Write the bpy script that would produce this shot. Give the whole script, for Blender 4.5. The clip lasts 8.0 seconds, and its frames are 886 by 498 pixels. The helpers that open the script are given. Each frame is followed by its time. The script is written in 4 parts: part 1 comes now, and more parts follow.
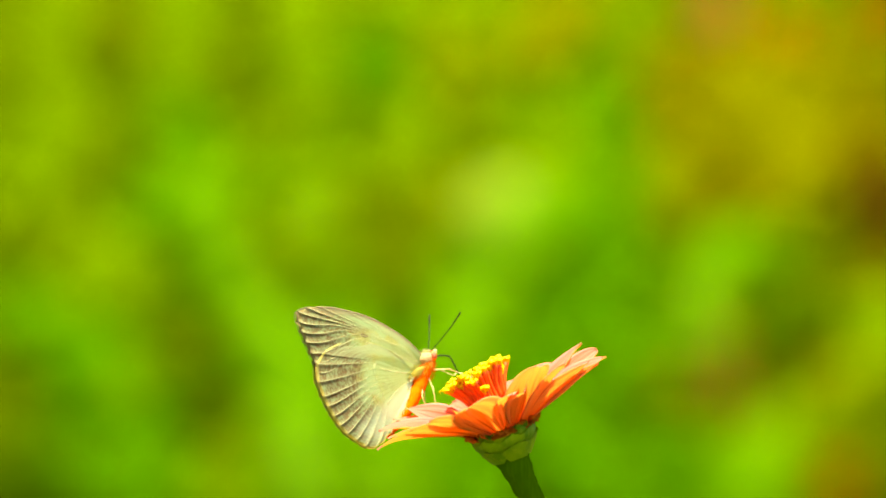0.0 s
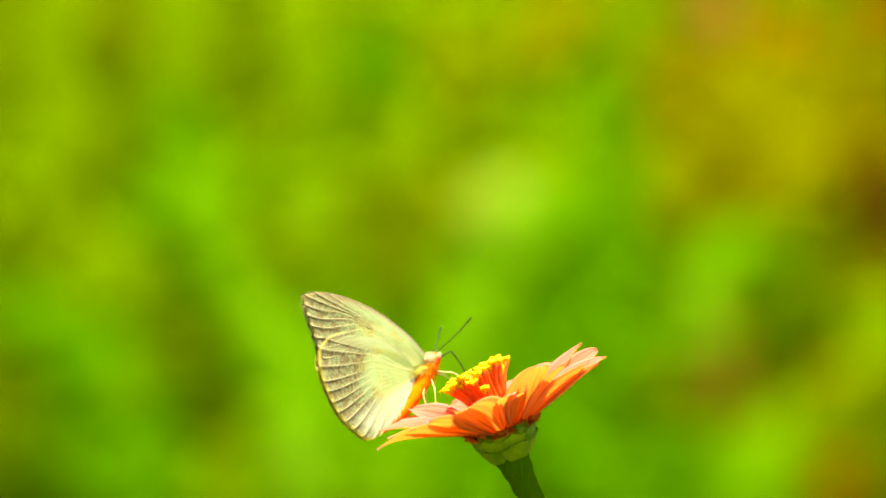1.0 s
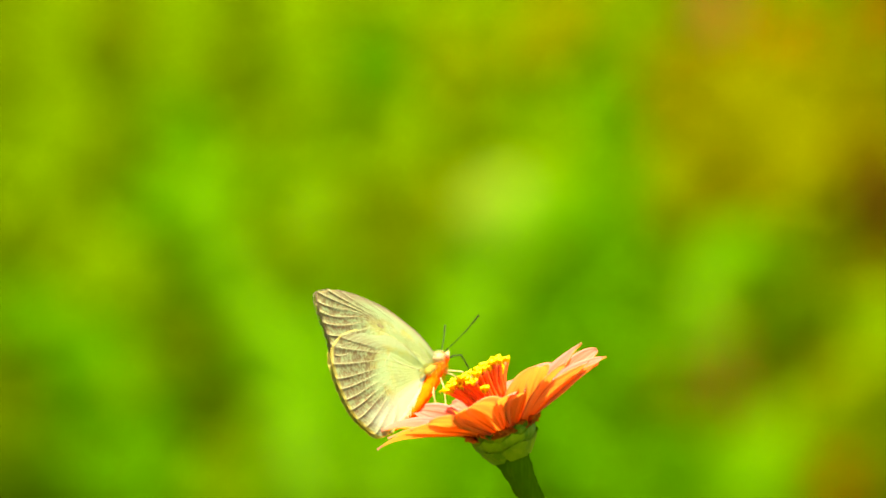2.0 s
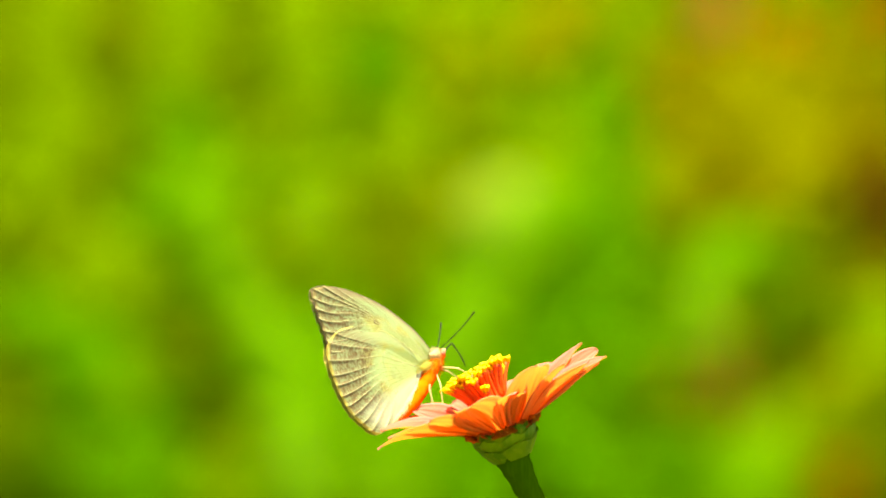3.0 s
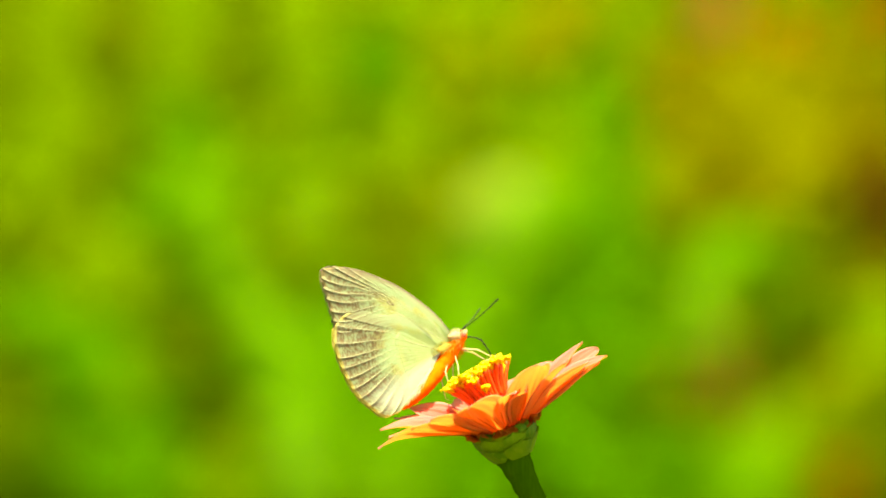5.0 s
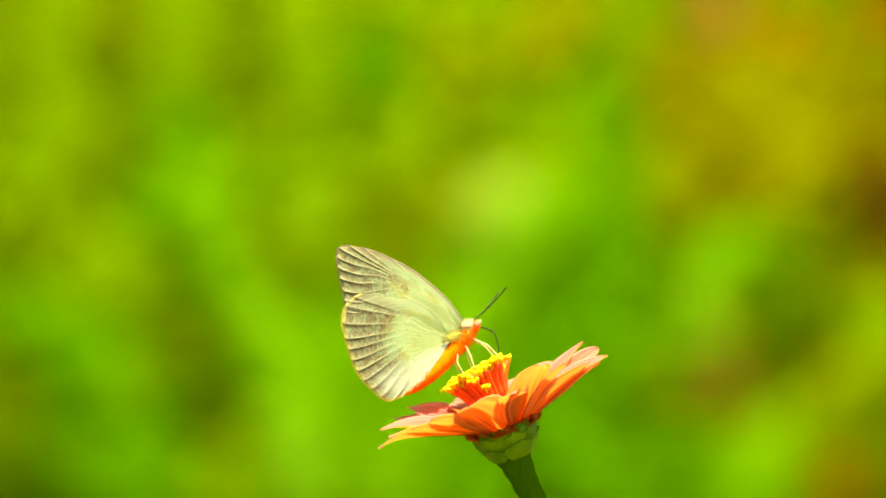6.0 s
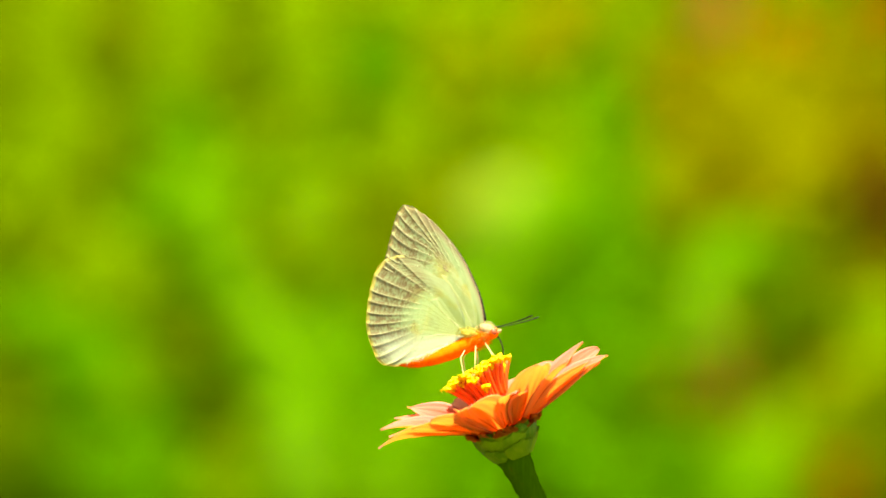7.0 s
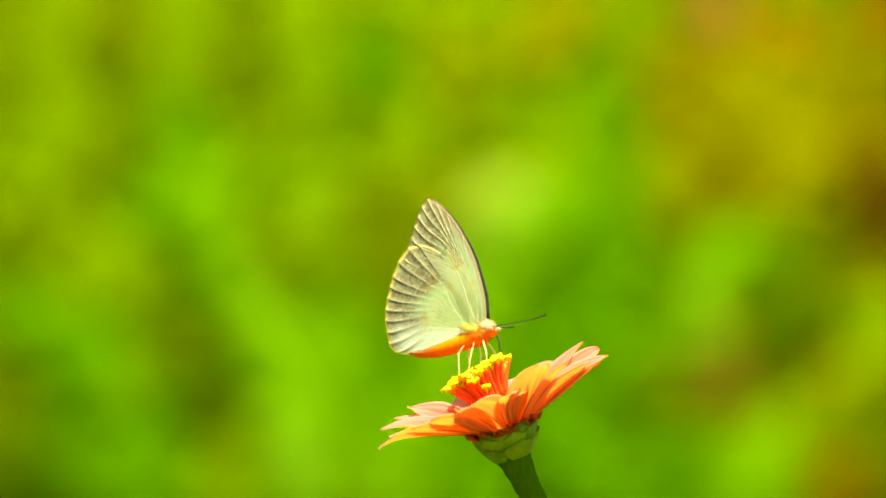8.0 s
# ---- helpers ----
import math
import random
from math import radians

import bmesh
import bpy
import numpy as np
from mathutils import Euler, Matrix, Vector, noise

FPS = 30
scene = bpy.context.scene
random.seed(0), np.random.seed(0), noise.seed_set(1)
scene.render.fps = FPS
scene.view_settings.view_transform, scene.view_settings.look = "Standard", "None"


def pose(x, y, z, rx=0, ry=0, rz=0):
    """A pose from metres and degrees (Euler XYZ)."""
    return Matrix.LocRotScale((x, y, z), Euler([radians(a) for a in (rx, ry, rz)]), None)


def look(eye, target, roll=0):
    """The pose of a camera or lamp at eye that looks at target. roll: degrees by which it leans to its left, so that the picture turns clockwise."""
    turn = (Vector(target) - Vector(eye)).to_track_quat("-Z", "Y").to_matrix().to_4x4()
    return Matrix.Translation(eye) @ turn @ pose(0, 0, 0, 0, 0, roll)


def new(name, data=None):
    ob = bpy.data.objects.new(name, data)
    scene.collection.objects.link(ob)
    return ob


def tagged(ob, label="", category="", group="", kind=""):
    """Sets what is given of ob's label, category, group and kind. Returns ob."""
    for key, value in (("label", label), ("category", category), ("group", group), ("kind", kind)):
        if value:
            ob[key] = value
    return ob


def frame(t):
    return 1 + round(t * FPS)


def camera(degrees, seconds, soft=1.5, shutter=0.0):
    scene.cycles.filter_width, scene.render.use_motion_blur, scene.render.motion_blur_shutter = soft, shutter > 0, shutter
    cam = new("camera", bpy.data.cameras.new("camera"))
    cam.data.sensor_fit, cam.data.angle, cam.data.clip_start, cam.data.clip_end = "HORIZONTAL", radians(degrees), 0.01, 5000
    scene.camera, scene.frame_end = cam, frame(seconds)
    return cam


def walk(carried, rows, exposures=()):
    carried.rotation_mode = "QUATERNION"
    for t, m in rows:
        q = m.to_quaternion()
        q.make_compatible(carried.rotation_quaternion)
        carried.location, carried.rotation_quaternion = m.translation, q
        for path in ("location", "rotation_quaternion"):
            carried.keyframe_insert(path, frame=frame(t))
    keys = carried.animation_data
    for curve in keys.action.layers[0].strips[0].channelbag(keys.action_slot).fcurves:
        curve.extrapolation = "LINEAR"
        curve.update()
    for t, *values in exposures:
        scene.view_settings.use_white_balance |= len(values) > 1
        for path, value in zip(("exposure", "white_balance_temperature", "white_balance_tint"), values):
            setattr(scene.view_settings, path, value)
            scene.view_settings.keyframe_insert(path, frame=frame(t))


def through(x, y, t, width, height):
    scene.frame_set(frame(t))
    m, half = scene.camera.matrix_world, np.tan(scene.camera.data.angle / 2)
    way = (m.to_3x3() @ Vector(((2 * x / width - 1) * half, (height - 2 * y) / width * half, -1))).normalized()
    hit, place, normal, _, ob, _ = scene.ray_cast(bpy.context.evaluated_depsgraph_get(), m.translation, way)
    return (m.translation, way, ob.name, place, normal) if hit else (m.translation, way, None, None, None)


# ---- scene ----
# The camera stands on a tripod a metre and a half from the flower, at the flower's height.
cam = camera(7.628, 8.0, soft=1.8)
cam.data.dof.use_dof = True
cam.data.dof.focus_distance = 1.5
cam.data.dof.aperture_fstop = 10.3
EYE = (0.0, -1.5, 0.6)
walk(cam, [(0.0, look(EYE, (0.0, 0.0, 0.6))), (8.0, look(EYE, (0.0, 0.0, 0.6)))], exposures=[(0.0, 2.47, 7000, 10), (8.0, 2.47, 7000, 10)])

# ---- daylight ----
SUN_WAY = Vector((0.03, -0.25, 0.97)).normalized()
world = bpy.data.worlds.new("daylight")
scene.world = world
world.use_nodes = True
wn = world.node_tree
sky = wn.nodes.new("ShaderNodeTexSky")
sky.sky_type, sky.sun_disc = "NISHITA", False
sky.sun_elevation = math.asin(SUN_WAY.z)
sky.sun_rotation = math.atan2(SUN_WAY.x, SUN_WAY.y)
wn.nodes["Background"].inputs["Strength"].default_value = 0.075
wn.links.new(sky.outputs["Color"], wn.nodes["Background"].inputs["Color"])
sun_data = bpy.data.lights.new("sun", "SUN")
sun_data.energy, sun_data.angle, sun_data.color = 4.1, radians(0.5), (1.0, 0.95, 0.84)
sun = new("sun", sun_data)
sun.matrix_world = look(SUN_WAY * 20, (0, 0, 0))


# ---- materials ----
class Nodes:
    """A small builder for node materials."""

    def __init__(self, name):
        self.mat = bpy.data.materials.new(name)
        self.mat.use_nodes = True
        self.tree = self.mat.node_tree
        self.tree.nodes.clear()
        self.out = self.add("ShaderNodeOutputMaterial")

    def add(self, kind, **values):
        n = self.tree.nodes.new(kind)
        for key, v in values.items():
            n.inputs[key.replace("_", " ")].default_value = v
        return n

    def join(self, a, out, b, inp):
        self.tree.links.new(a.outputs[out], b.inputs[inp])

    def ramp(self, source, out, stops):
        r = self.add("ShaderNodeValToRGB")
        e = r.color_ramp.elements
        e[0].position, e[0].color = stops[0][0], (*stops[0][1], 1)
        e[1].position, e[1].color = stops[-1][0], (*stops[-1][1], 1)
        for at, c in stops[1:-1]:
            e.new(at).color = (*c, 1)
        self.join(source, out, r, "Fac")
        return r

    def math(self, op, a, b=None, clamp=False):
        n = self.tree.nodes.new("ShaderNodeMath")
        n.operation, n.use_clamp = op, clamp
        for i, v in enumerate((a, b)):
            if v is None:
                continue
            if isinstance(v, (int, float)):
                n.inputs[i].default_value = v
            else:
                self.tree.links.new(v, n.inputs[i])
        return n.outputs[0]

    def mix(self, fac, a, b, blend="MIX"):
        n = self.tree.nodes.new("ShaderNodeMix")
        n.data_type, n.blend_type = "RGBA", blend
        for sock, v in ((n.inputs[0], fac), (n.inputs[6], a), (n.inputs[7], b)):
            if isinstance(v, (int, float)):
                sock.default_value = v
            elif isinstance(v, tuple):
                sock.default_value = (*v, 1)
            else:
                self.tree.links.new(v, sock)
        return n.outputs[2]

    def noise(self, coords, scale, detail=3.0, rough=0.5):
        n = self.add("ShaderNodeTexNoise", Scale=scale, Detail=detail, Roughness=rough)
        if coords is not None:
            self.tree.links.new(coords, n.inputs["Vector"])
        return n

    def thin(self, colour, through_colour, share, rough=0.5, gloss=0.3, bump=None, bump_depth=0.0002):
        """A thin leaf-like surface: part of the light shines through."""
        p = self.add("ShaderNodeBsdfPrincipled", Roughness=rough)
        p.inputs["Specular IOR Level"].default_value = gloss
        t = self.add("ShaderNodeBsdfTranslucent")
        m = self.add("ShaderNodeMixShader", Fac=share)
        for sock, v in ((p.inputs["Base Color"], colour), (t.inputs["Color"], through_colour)):
            if isinstance(v, tuple):
                sock.default_value = (*v, 1)
            else:
                self.tree.links.new(v, sock)
        if bump is not None:
            b = self.add("ShaderNodeBump", Strength=0.6, Distance=bump_depth)
            self.tree.links.new(bump, b.inputs["Height"])
            self.join(b, "Normal", p, "Normal")
        self.join(p, "BSDF", m, 1)
        self.join(t, "BSDF", m, 2)
        self.join(m, "Shader", self.out, "Surface")
        return self.mat


def foliage(name, dark, light, share=0.35, patch=9.0):
    """Leaves that differ one from another and by patches."""
    n = Nodes(name)
    geo = n.add("ShaderNodeNewGeometry")
    tex = n.add("ShaderNodeTexCoord")
    streak = n.add("ShaderNodeMapping")
    streak.inputs["Scale"].default_value = (1.0, 1.0, 0.3)
    n.join(tex, "Object", streak, "Vector")
    big = n.noise(streak.outputs["Vector"], patch, 2.0)
    fac = n.math("ADD", n.math("MULTIPLY", geo.outputs["Random Per Island"], 0.6), n.math("MULTIPLY", big.outputs["Fac"], 0.5))
    col = n.mix(fac, dark, light)
    return n.thin(col, col, share, 0.8, 0.0)


def petal_material(name, base, tip, edge, share, through, lines):
    """A ray floret: deeper towards its foot, paler towards the tip and the rim, with a few dark veins that meet at the foot."""
    n = Nodes(name)
    uv = n.add("ShaderNodeUVMap")
    sep = n.add("ShaderNodeSeparateXYZ")
    n.join(uv, "UV", sep, "Vector")
    x, y = sep.outputs["X"], sep.outputs["Y"]
    info = n.add("ShaderNodeObjectInfo")
    stretch = n.add("ShaderNodeCombineXYZ")
    n.tree.links.new(n.math("MULTIPLY", x, 22.0), stretch.inputs["X"])
    n.tree.links.new(n.math("MULTIPLY", y, 1.6), stretch.inputs["Y"])
    n.tree.links.new(n.math("MULTIPLY", info.outputs["Random"], 30.0), stretch.inputs["Z"])
    grain = n.noise(stretch.outputs["Vector"], 1.0, 4.0, 0.6)
    soft = n.noise(stretch.outputs["Vector"], 0.22, 2.0, 0.5)
    col = n.mix(n.math("POWER", y, 0.8), base, tip)
    rim = n.math("POWER", n.math("ABSOLUTE", n.math("SUBTRACT", n.math("MULTIPLY", x, 2.0), 1.0)), 4.0)
    pale = n.math("MAXIMUM", n.math("MULTIPLY", rim, 0.85), n.math("MULTIPLY", n.math("POWER", y, 3.0), 0.60))
    pale = n.math("ADD", pale, n.math("MULTIPLY", n.ramp_value(soft.outputs["Fac"], 0.50, 0.72), 0.25), True)
    col = n.mix(pale, col, edge)
    # veins: five narrow lines, strongest at the foot
    wob = n.math("ADD", n.math("MULTIPLY", x, 5.0), n.math("MULTIPLY", soft.outputs["Fac"], 0.9))
    off = n.math("ABSOLUTE", n.math("SUBTRACT", n.math("FRACT", wob), 0.5))
    line = n.math("MULTIPLY", n.ramp_value(off, 0.11, 0.02), n.ramp_value(y, 0.92, 0.25))
    fine = n.ramp_value(grain.outputs["Fac"], 0.52, 0.70)
    dark = (base[0] * 0.62, base[1] * 0.30, base[2] * 0.4)
    vein = n.math("MAXIMUM", n.math("MULTIPLY", line, lines), n.math("MULTIPLY", fine, 0.30))
    col = n.mix(vein, col, dark)
    shine = n.mix(vein, n.mix(n.math("POWER", y, 1.2), (through[0], through[1] * 0.9, through[2] * 0.8), through), (dark[0], dark[1] * 1.6, dark[2]))
    return n.thin(col, shine, share, 0.45, 0.2, grain.outputs["Fac"], 0.0002)


def plain(name, dark, light, scale, rough=0.6, gloss=0.3, share=0.0, bump=0.0002):
    """A surface mottled at two scales."""
    n = Nodes(name)
    tex = n.add("ShaderNodeTexCoord")
    a = n.noise(tex.outputs["Object"], scale, 4.0)
    b = n.noise(tex.outputs["Object"], scale * 7, 3.0)
    fac = n.math("ADD", n.math("MULTIPLY", a.outputs["Fac"], 0.7), n.math("MULTIPLY", b.outputs["Fac"], 0.4))
    col = n.mix(n.math("MULTIPLY", n.math("SUBTRACT", fac, 0.3), 2.0, True), dark, light)
    return n.thin(col, col, share, rough, gloss, b.outputs["Fac"], bump)


def wing_material(name, fore):
    """Pale lemon scales; towards the outer margin grey-brown dust broken into short cross bars between the veins."""
    n = Nodes(name)
    uv = n.add("ShaderNodeUVMap")
    uv.uv_map = "UVMap"
    sep = n.add("ShaderNodeSeparateXYZ")
    n.join(uv, "UV", sep, "Vector")
    u, v = sep.outputs["X"], sep.outputs["Y"]
    cuv = n.add("ShaderNodeUVMap")
    cuv.uv_map = "cells"
    csep = n.add("ShaderNodeSeparateXYZ")
    n.join(cuv, "UV", csep, "Vector")
    w = csep.outputs["X"]
    cell = n.math("FLOOR", w)
    frac = n.math("FRACT", w)
    near = n.math("MINIMUM", frac, n.math("SUBTRACT", 1.0, frac))
    tex = n.add("ShaderNodeTexCoord")
    soft = n.noise(tex.outputs["Object"], 230.0, 3.0)
    grain = n.noise(tex.outputs["Object"], 2200.0, 3.0)
    # cross bars: short across the wing, a new run of them in each cell
    bars_at = n.add("ShaderNodeCombineXYZ")
    n.tree.links.new(n.math("ADD", n.math("MULTIPLY", w, 2.4), n.math("MULTIPLY", cell, 17.3)), bars_at.inputs["X"])
    n.tree.links.new(n.math("MULTIPLY", v, 44.0), bars_at.inputs["Y"])
    bars = n.noise(bars_at.outputs["Vector"], 1.0, 2.0, 0.6)
    blots = n.noise(bars_at.outputs["Vector"], 0.3, 2.0, 0.5)
    reach = n.math("ADD", v, n.math("MULTIPLY", n.math("SUBTRACT", soft.outputs["Fac"], 0.5), 0.55))
    band = n.ramp_value(reach, 0.48, 0.72) if fore else n.ramp_value(reach, 0.44, 0.68)
    keep = n.ramp_value(u, 0.30, 0.46) if fore else n.math("MULTIPLY", n.ramp_value(u, 0.20, 0.32), n.ramp_value(u, 0.80, 0.68))
    band = n.math("MULTIPLY", band, n.math("ADD", n.math("MULTIPLY", keep, 0.85), 0.15))
    speck = n.ramp_value(bars.outputs["Fac"], 0.38, 0.60)
    dust = n.math("MULTIPLY", band, n.math("ADD", n.math("MULTIPLY", speck, 0.60), n.math("ADD", n.math("MULTIPLY", n.ramp_value(blots.outputs["Fac"], 0.35, 0.65), 0.24), 0.30)), True)
    pale = n.mix(n.ramp_value(v, 0.1, 0.75), (0.42, 0.51, 0.145), (0.37, 0.51, 0.19))
    pale = n.mix(n.math("MULTIPLY", grain.outputs["Fac"], 0.25), pale, (0.56, 0.64, 0.36))
    blotch = n.math("MULTIPLY", n.ramp_value(n.math("ABSOLUTE", n.math("SUBTRACT", v, 0.52)), 0.18, 0.05), n.ramp_value(soft.outputs["Fac"], 0.46, 0.64))
    pale = n.mix(n.math("MULTIPLY", blotch, 0.55), pale, (0.58, 0.50, 0.06))
    # shade of faint folds painted as darker bars in the open wing, then darker mottling
    pale = n.mix(n.math("MULTIPLY", n.ramp_value(bars.outputs["Fac"], 0.58, 0.70), n.math("MULTIPLY", n.ramp_value(v, 0.3, 0.5), 0.30)), pale, (0.22, 0.26, 0.09))
    pale = n.mix(n.math("MULTIPLY", n.math("MULTIPLY", n.ramp_value(soft.outputs["Fac"], 0.52, 0.68), n.ramp_value(blots.outputs["Fac"], 0.40, 0.60)), 0.40), pale, (0.26, 0.27, 0.09))
    brown = n.mix(n.ramp_value(reach, 0.7, 1.0), (0.145, 0.096, 0.036), (0.175, 0.114, 0.044))
    brown = n.mix(n.math("MULTIPLY", grain.outputs["Fac"], 0.4), brown, (0.28, 0.20, 0.08))
    col = n.mix(dust, pale, brown)
    # ridge light painted pale along the veins, shade painted as a dark line below each
    on_vein = n.math("MULTIPLY", n.ramp_value(near, 0.10, 0.03), n.ramp_value(v, 0.55, 0.75))
    col = n.mix(n.math("MULTIPLY", on_vein, 0.30), col, (0.56, 0.54, 0.24))
    low = n.math("MULTIPLY", n.math("MULTIPLY", n.ramp_value(frac, 0.08, 0.14), n.ramp_value(frac, 0.32, 0.18)), n.ramp_value(v, 0.66, 0.92))
    col = n.mix(n.math("MULTIPLY", low, 0.45), col, (0.10, 0.065, 0.035))
    inner = n.math("MULTIPLY", n.ramp_value(near, 0.10, 0.03), n.math("MULTIPLY", n.ramp_value(v, 0.10, 0.2), n.ramp_value(v, 0.62, 0.45)))
    col = n.mix(n.math("MULTIPLY", inner, 0.5), col, (0.20, 0.27, 0.05))
    if fore:
        lead = n.math("MULTIPLY", n.ramp_value(v, 0.80, 0.97), n.ramp_value(u, 0.50, 0.40))
        col = n.mix(n.math("MULTIPLY", lead, 0.65), col, (0.36, 0.25, 0.13))
    else:
        white = n.math("MULTIPLY", n.ramp_value(u, 0.58, 0.70), n.ramp_value(v, 1.0, 0.8))
        col = n.mix(n.math("MULTIPLY", white, 0.8), col, (0.58, 0.66, 0.40))
    rim = n.ramp_value(v, 0.965, 0.990)
    col = n.mix(n.math("MULTIPLY", rim, 0.35 if fore else 0.8), col, (0.44, 0.34, 0.10) if fore else (0.58, 0.50, 0.10))
    shine = n.mix(0.35, col, (0.66, 0.60, 0.12))
    return n.thin(col, shine, 0.52, 0.6, 0.12, n.math("ADD", n.math("MULTIPLY", bars.outputs["Fac"], 0.7), n.math("MULTIPLY", grain.outputs["Fac"], 0.3)), 0.00028)


def ramp_value(self, value, lo, hi):
    m = self.tree.nodes.new("ShaderNodeMapRange")
    m.interpolation_type = "SMOOTHSTEP"
    if isinstance(value, (int, float)):
        m.inputs["Value"].default_value = value
    else:
        self.tree.links.new(value, m.inputs["Value"])
    flip = lo > hi
    m.inputs["From Min"].default_value, m.inputs["From Max"].default_value = (hi, lo) if flip else (lo, hi)
    m.inputs["To Min"].default_value, m.inputs["To Max"].default_value = (1, 0) if flip else (0, 1)
    return m.outputs["Result"]


Nodes.ramp_value = ramp_value

M_PETAL_TOP = petal_material("petal_upper", (0.64, 0.024, 0.012), (0.80, 0.13, 0.06), (0.84, 0.36, 0.25), 0.60, (0.95, 0.52, 0.17), 0.60)
M_PETAL_UNDER = petal_material("petal_underside", (0.84, 0.32, 0.035), (0.86, 0.40, 0.07), (0.86, 0.46, 0.24), 0.70, (0.95, 0.60, 0.17), 0.85)
M_TUBE = plain("floret_tube", (0.70, 0.03, 0.0), (0.88, 0.17, 0.002), 500, 0.5, 0.3, 0.25)
M_STAR = plain("floret_star", (0.88, 0.56, 0.0), (0.94, 0.74, 0.0), 700, 0.5, 0.2, 0.25)
M_BUD = plain("floret_bud", (0.55, 0.03, 0.01), (0.80, 0.16, 0.02), 600, 0.5, 0.3, 0.1)
M_FRINGE = plain("bract_fringe", (0.34, 0.055, 0.002), (0.66, 0.17, 0.005), 300, 0.7, 0.1, 0.4)


def bract_material():
    """Fleshy green scales, each its own shade, yellower towards the rim, with fine lengthwise streaks."""
    n = Nodes("bract")
    tex = n.add("ShaderNodeTexCoord")
    info = n.add("ShaderNodeObjectInfo")
    soft = n.noise(tex.outputs["Object"], 260.0, 3.0)
    stretch = n.add("ShaderNodeMapping")
    stretch.inputs["Scale"].default_value = (1.0, 1.0, 0.15)
    n.join(tex, "Object", stretch, "Vector")
    streak = n.noise(stretch.outputs["Vector"], 1500.0, 3.0)
    fac = n.math("ADD", n.math("MULTIPLY", info.outputs["Random"], 0.5), n.math("MULTIPLY", soft.outputs["Fac"], 0.6))
    col = n.mix(n.ramp_value(fac, 0.2, 0.85), (0.075, 0.160, 0.0), (0.24, 0.33, 0.0))
    col = n.mix(n.math("MULTIPLY", n.ramp_value(streak.outputs["Fac"], 0.45, 0.7), 0.35), col, (0.28, 0.30, 0.01))
    return n.thin(col, col, 0.12, 0.6, 0.1, streak.outputs["Fac"], 0.0001)


M_BRACT = bract_material()


def stem_material():
    """Fine lengthwise ribs on a dull green stem."""
    n = Nodes("zinnia_stem")
    tex = n.add("ShaderNodeTexCoord")
    stretch = n.add("ShaderNodeMapping")
    stretch.inputs["Scale"].default_value = (1.0, 1.0, 0.05)
    n.join(tex, "Object", stretch, "Vector")
    ribs = n.noise(stretch.outputs["Vector"], 1700.0, 3.0)
    soft = n.noise(tex.outputs["Object"], 120.0, 3.0)
    col = n.mix(n.ramp_value(ribs.outputs["Fac"], 0.30, 0.72), (0.030, 0.074, 0.0), (0.046, 0.098, 0.0))
    col = n.mix(n.math("MULTIPLY", soft.outputs["Fac"], 0.4), col, (0.050, 0.098, 0.001))
    return n.thin(col, col, 0.0, 0.9, 0.0, ribs.outputs["Fac"], 0.0001)


M_STEM = stem_material()
M_FORE = wing_material("forewing_scales", True)
M_HIND = wing_material("hindwing_scales", False)
M_VEIN = plain("wing_vein", (0.40, 0.38, 0.13), (0.50, 0.49, 0.20), 600, 0.5, 0.3)
M_RIM = plain("wing_rim", (0.45, 0.30, 0.02), (0.62, 0.46, 0.05), 600, 0.5, 0.2)
M_LEAD = plain("wing_front_edge", (0.20, 0.12, 0.05), (0.36, 0.24, 0.12), 600, 0.6, 0.2)
M_HAIR = plain("wing_root_hair", (0.62, 0.55, 0.06), (0.72, 0.66, 0.14), 1500, 0.9, 0.0, 0.5, 0.0002)
M_MARGIN = plain("margin_hair", (0.50, 0.50, 0.20), (0.64, 0.64, 0.34), 1500, 0.9, 0.0, 0.4, 0.0002)
M_VEIN_DARK = plain("wing_vein_end", (0.10, 0.06, 0.03), (0.26, 0.16, 0.07), 600, 0.5, 0.3)
M_FUR = plain("body_fur", (0.74, 0.075, 0.001), (0.86, 0.19, 0.004), 700, 0.9, 0.02, 0.0, 0.0006)
M_RUFF = plain("ruff_fur", (0.42, 0.26, 0.07), (0.58, 0.46, 0.22), 1200, 0.9, 0.1, 0.0, 0.0006)
M_EYE = plain("eye", (0.30, 0.05, 0.02), (0.50, 0.12, 0.03), 900, 0.2, 0.5)
M_LEG = plain("leg", (0.55, 0.38, 0.08), (0.72, 0.56, 0.20), 900, 0.5, 0.3)
M_DARK = plain("antenna", (0.010, 0.012, 0.005), (0.035, 0.030, 0.012), 900, 0.8, 0.05)
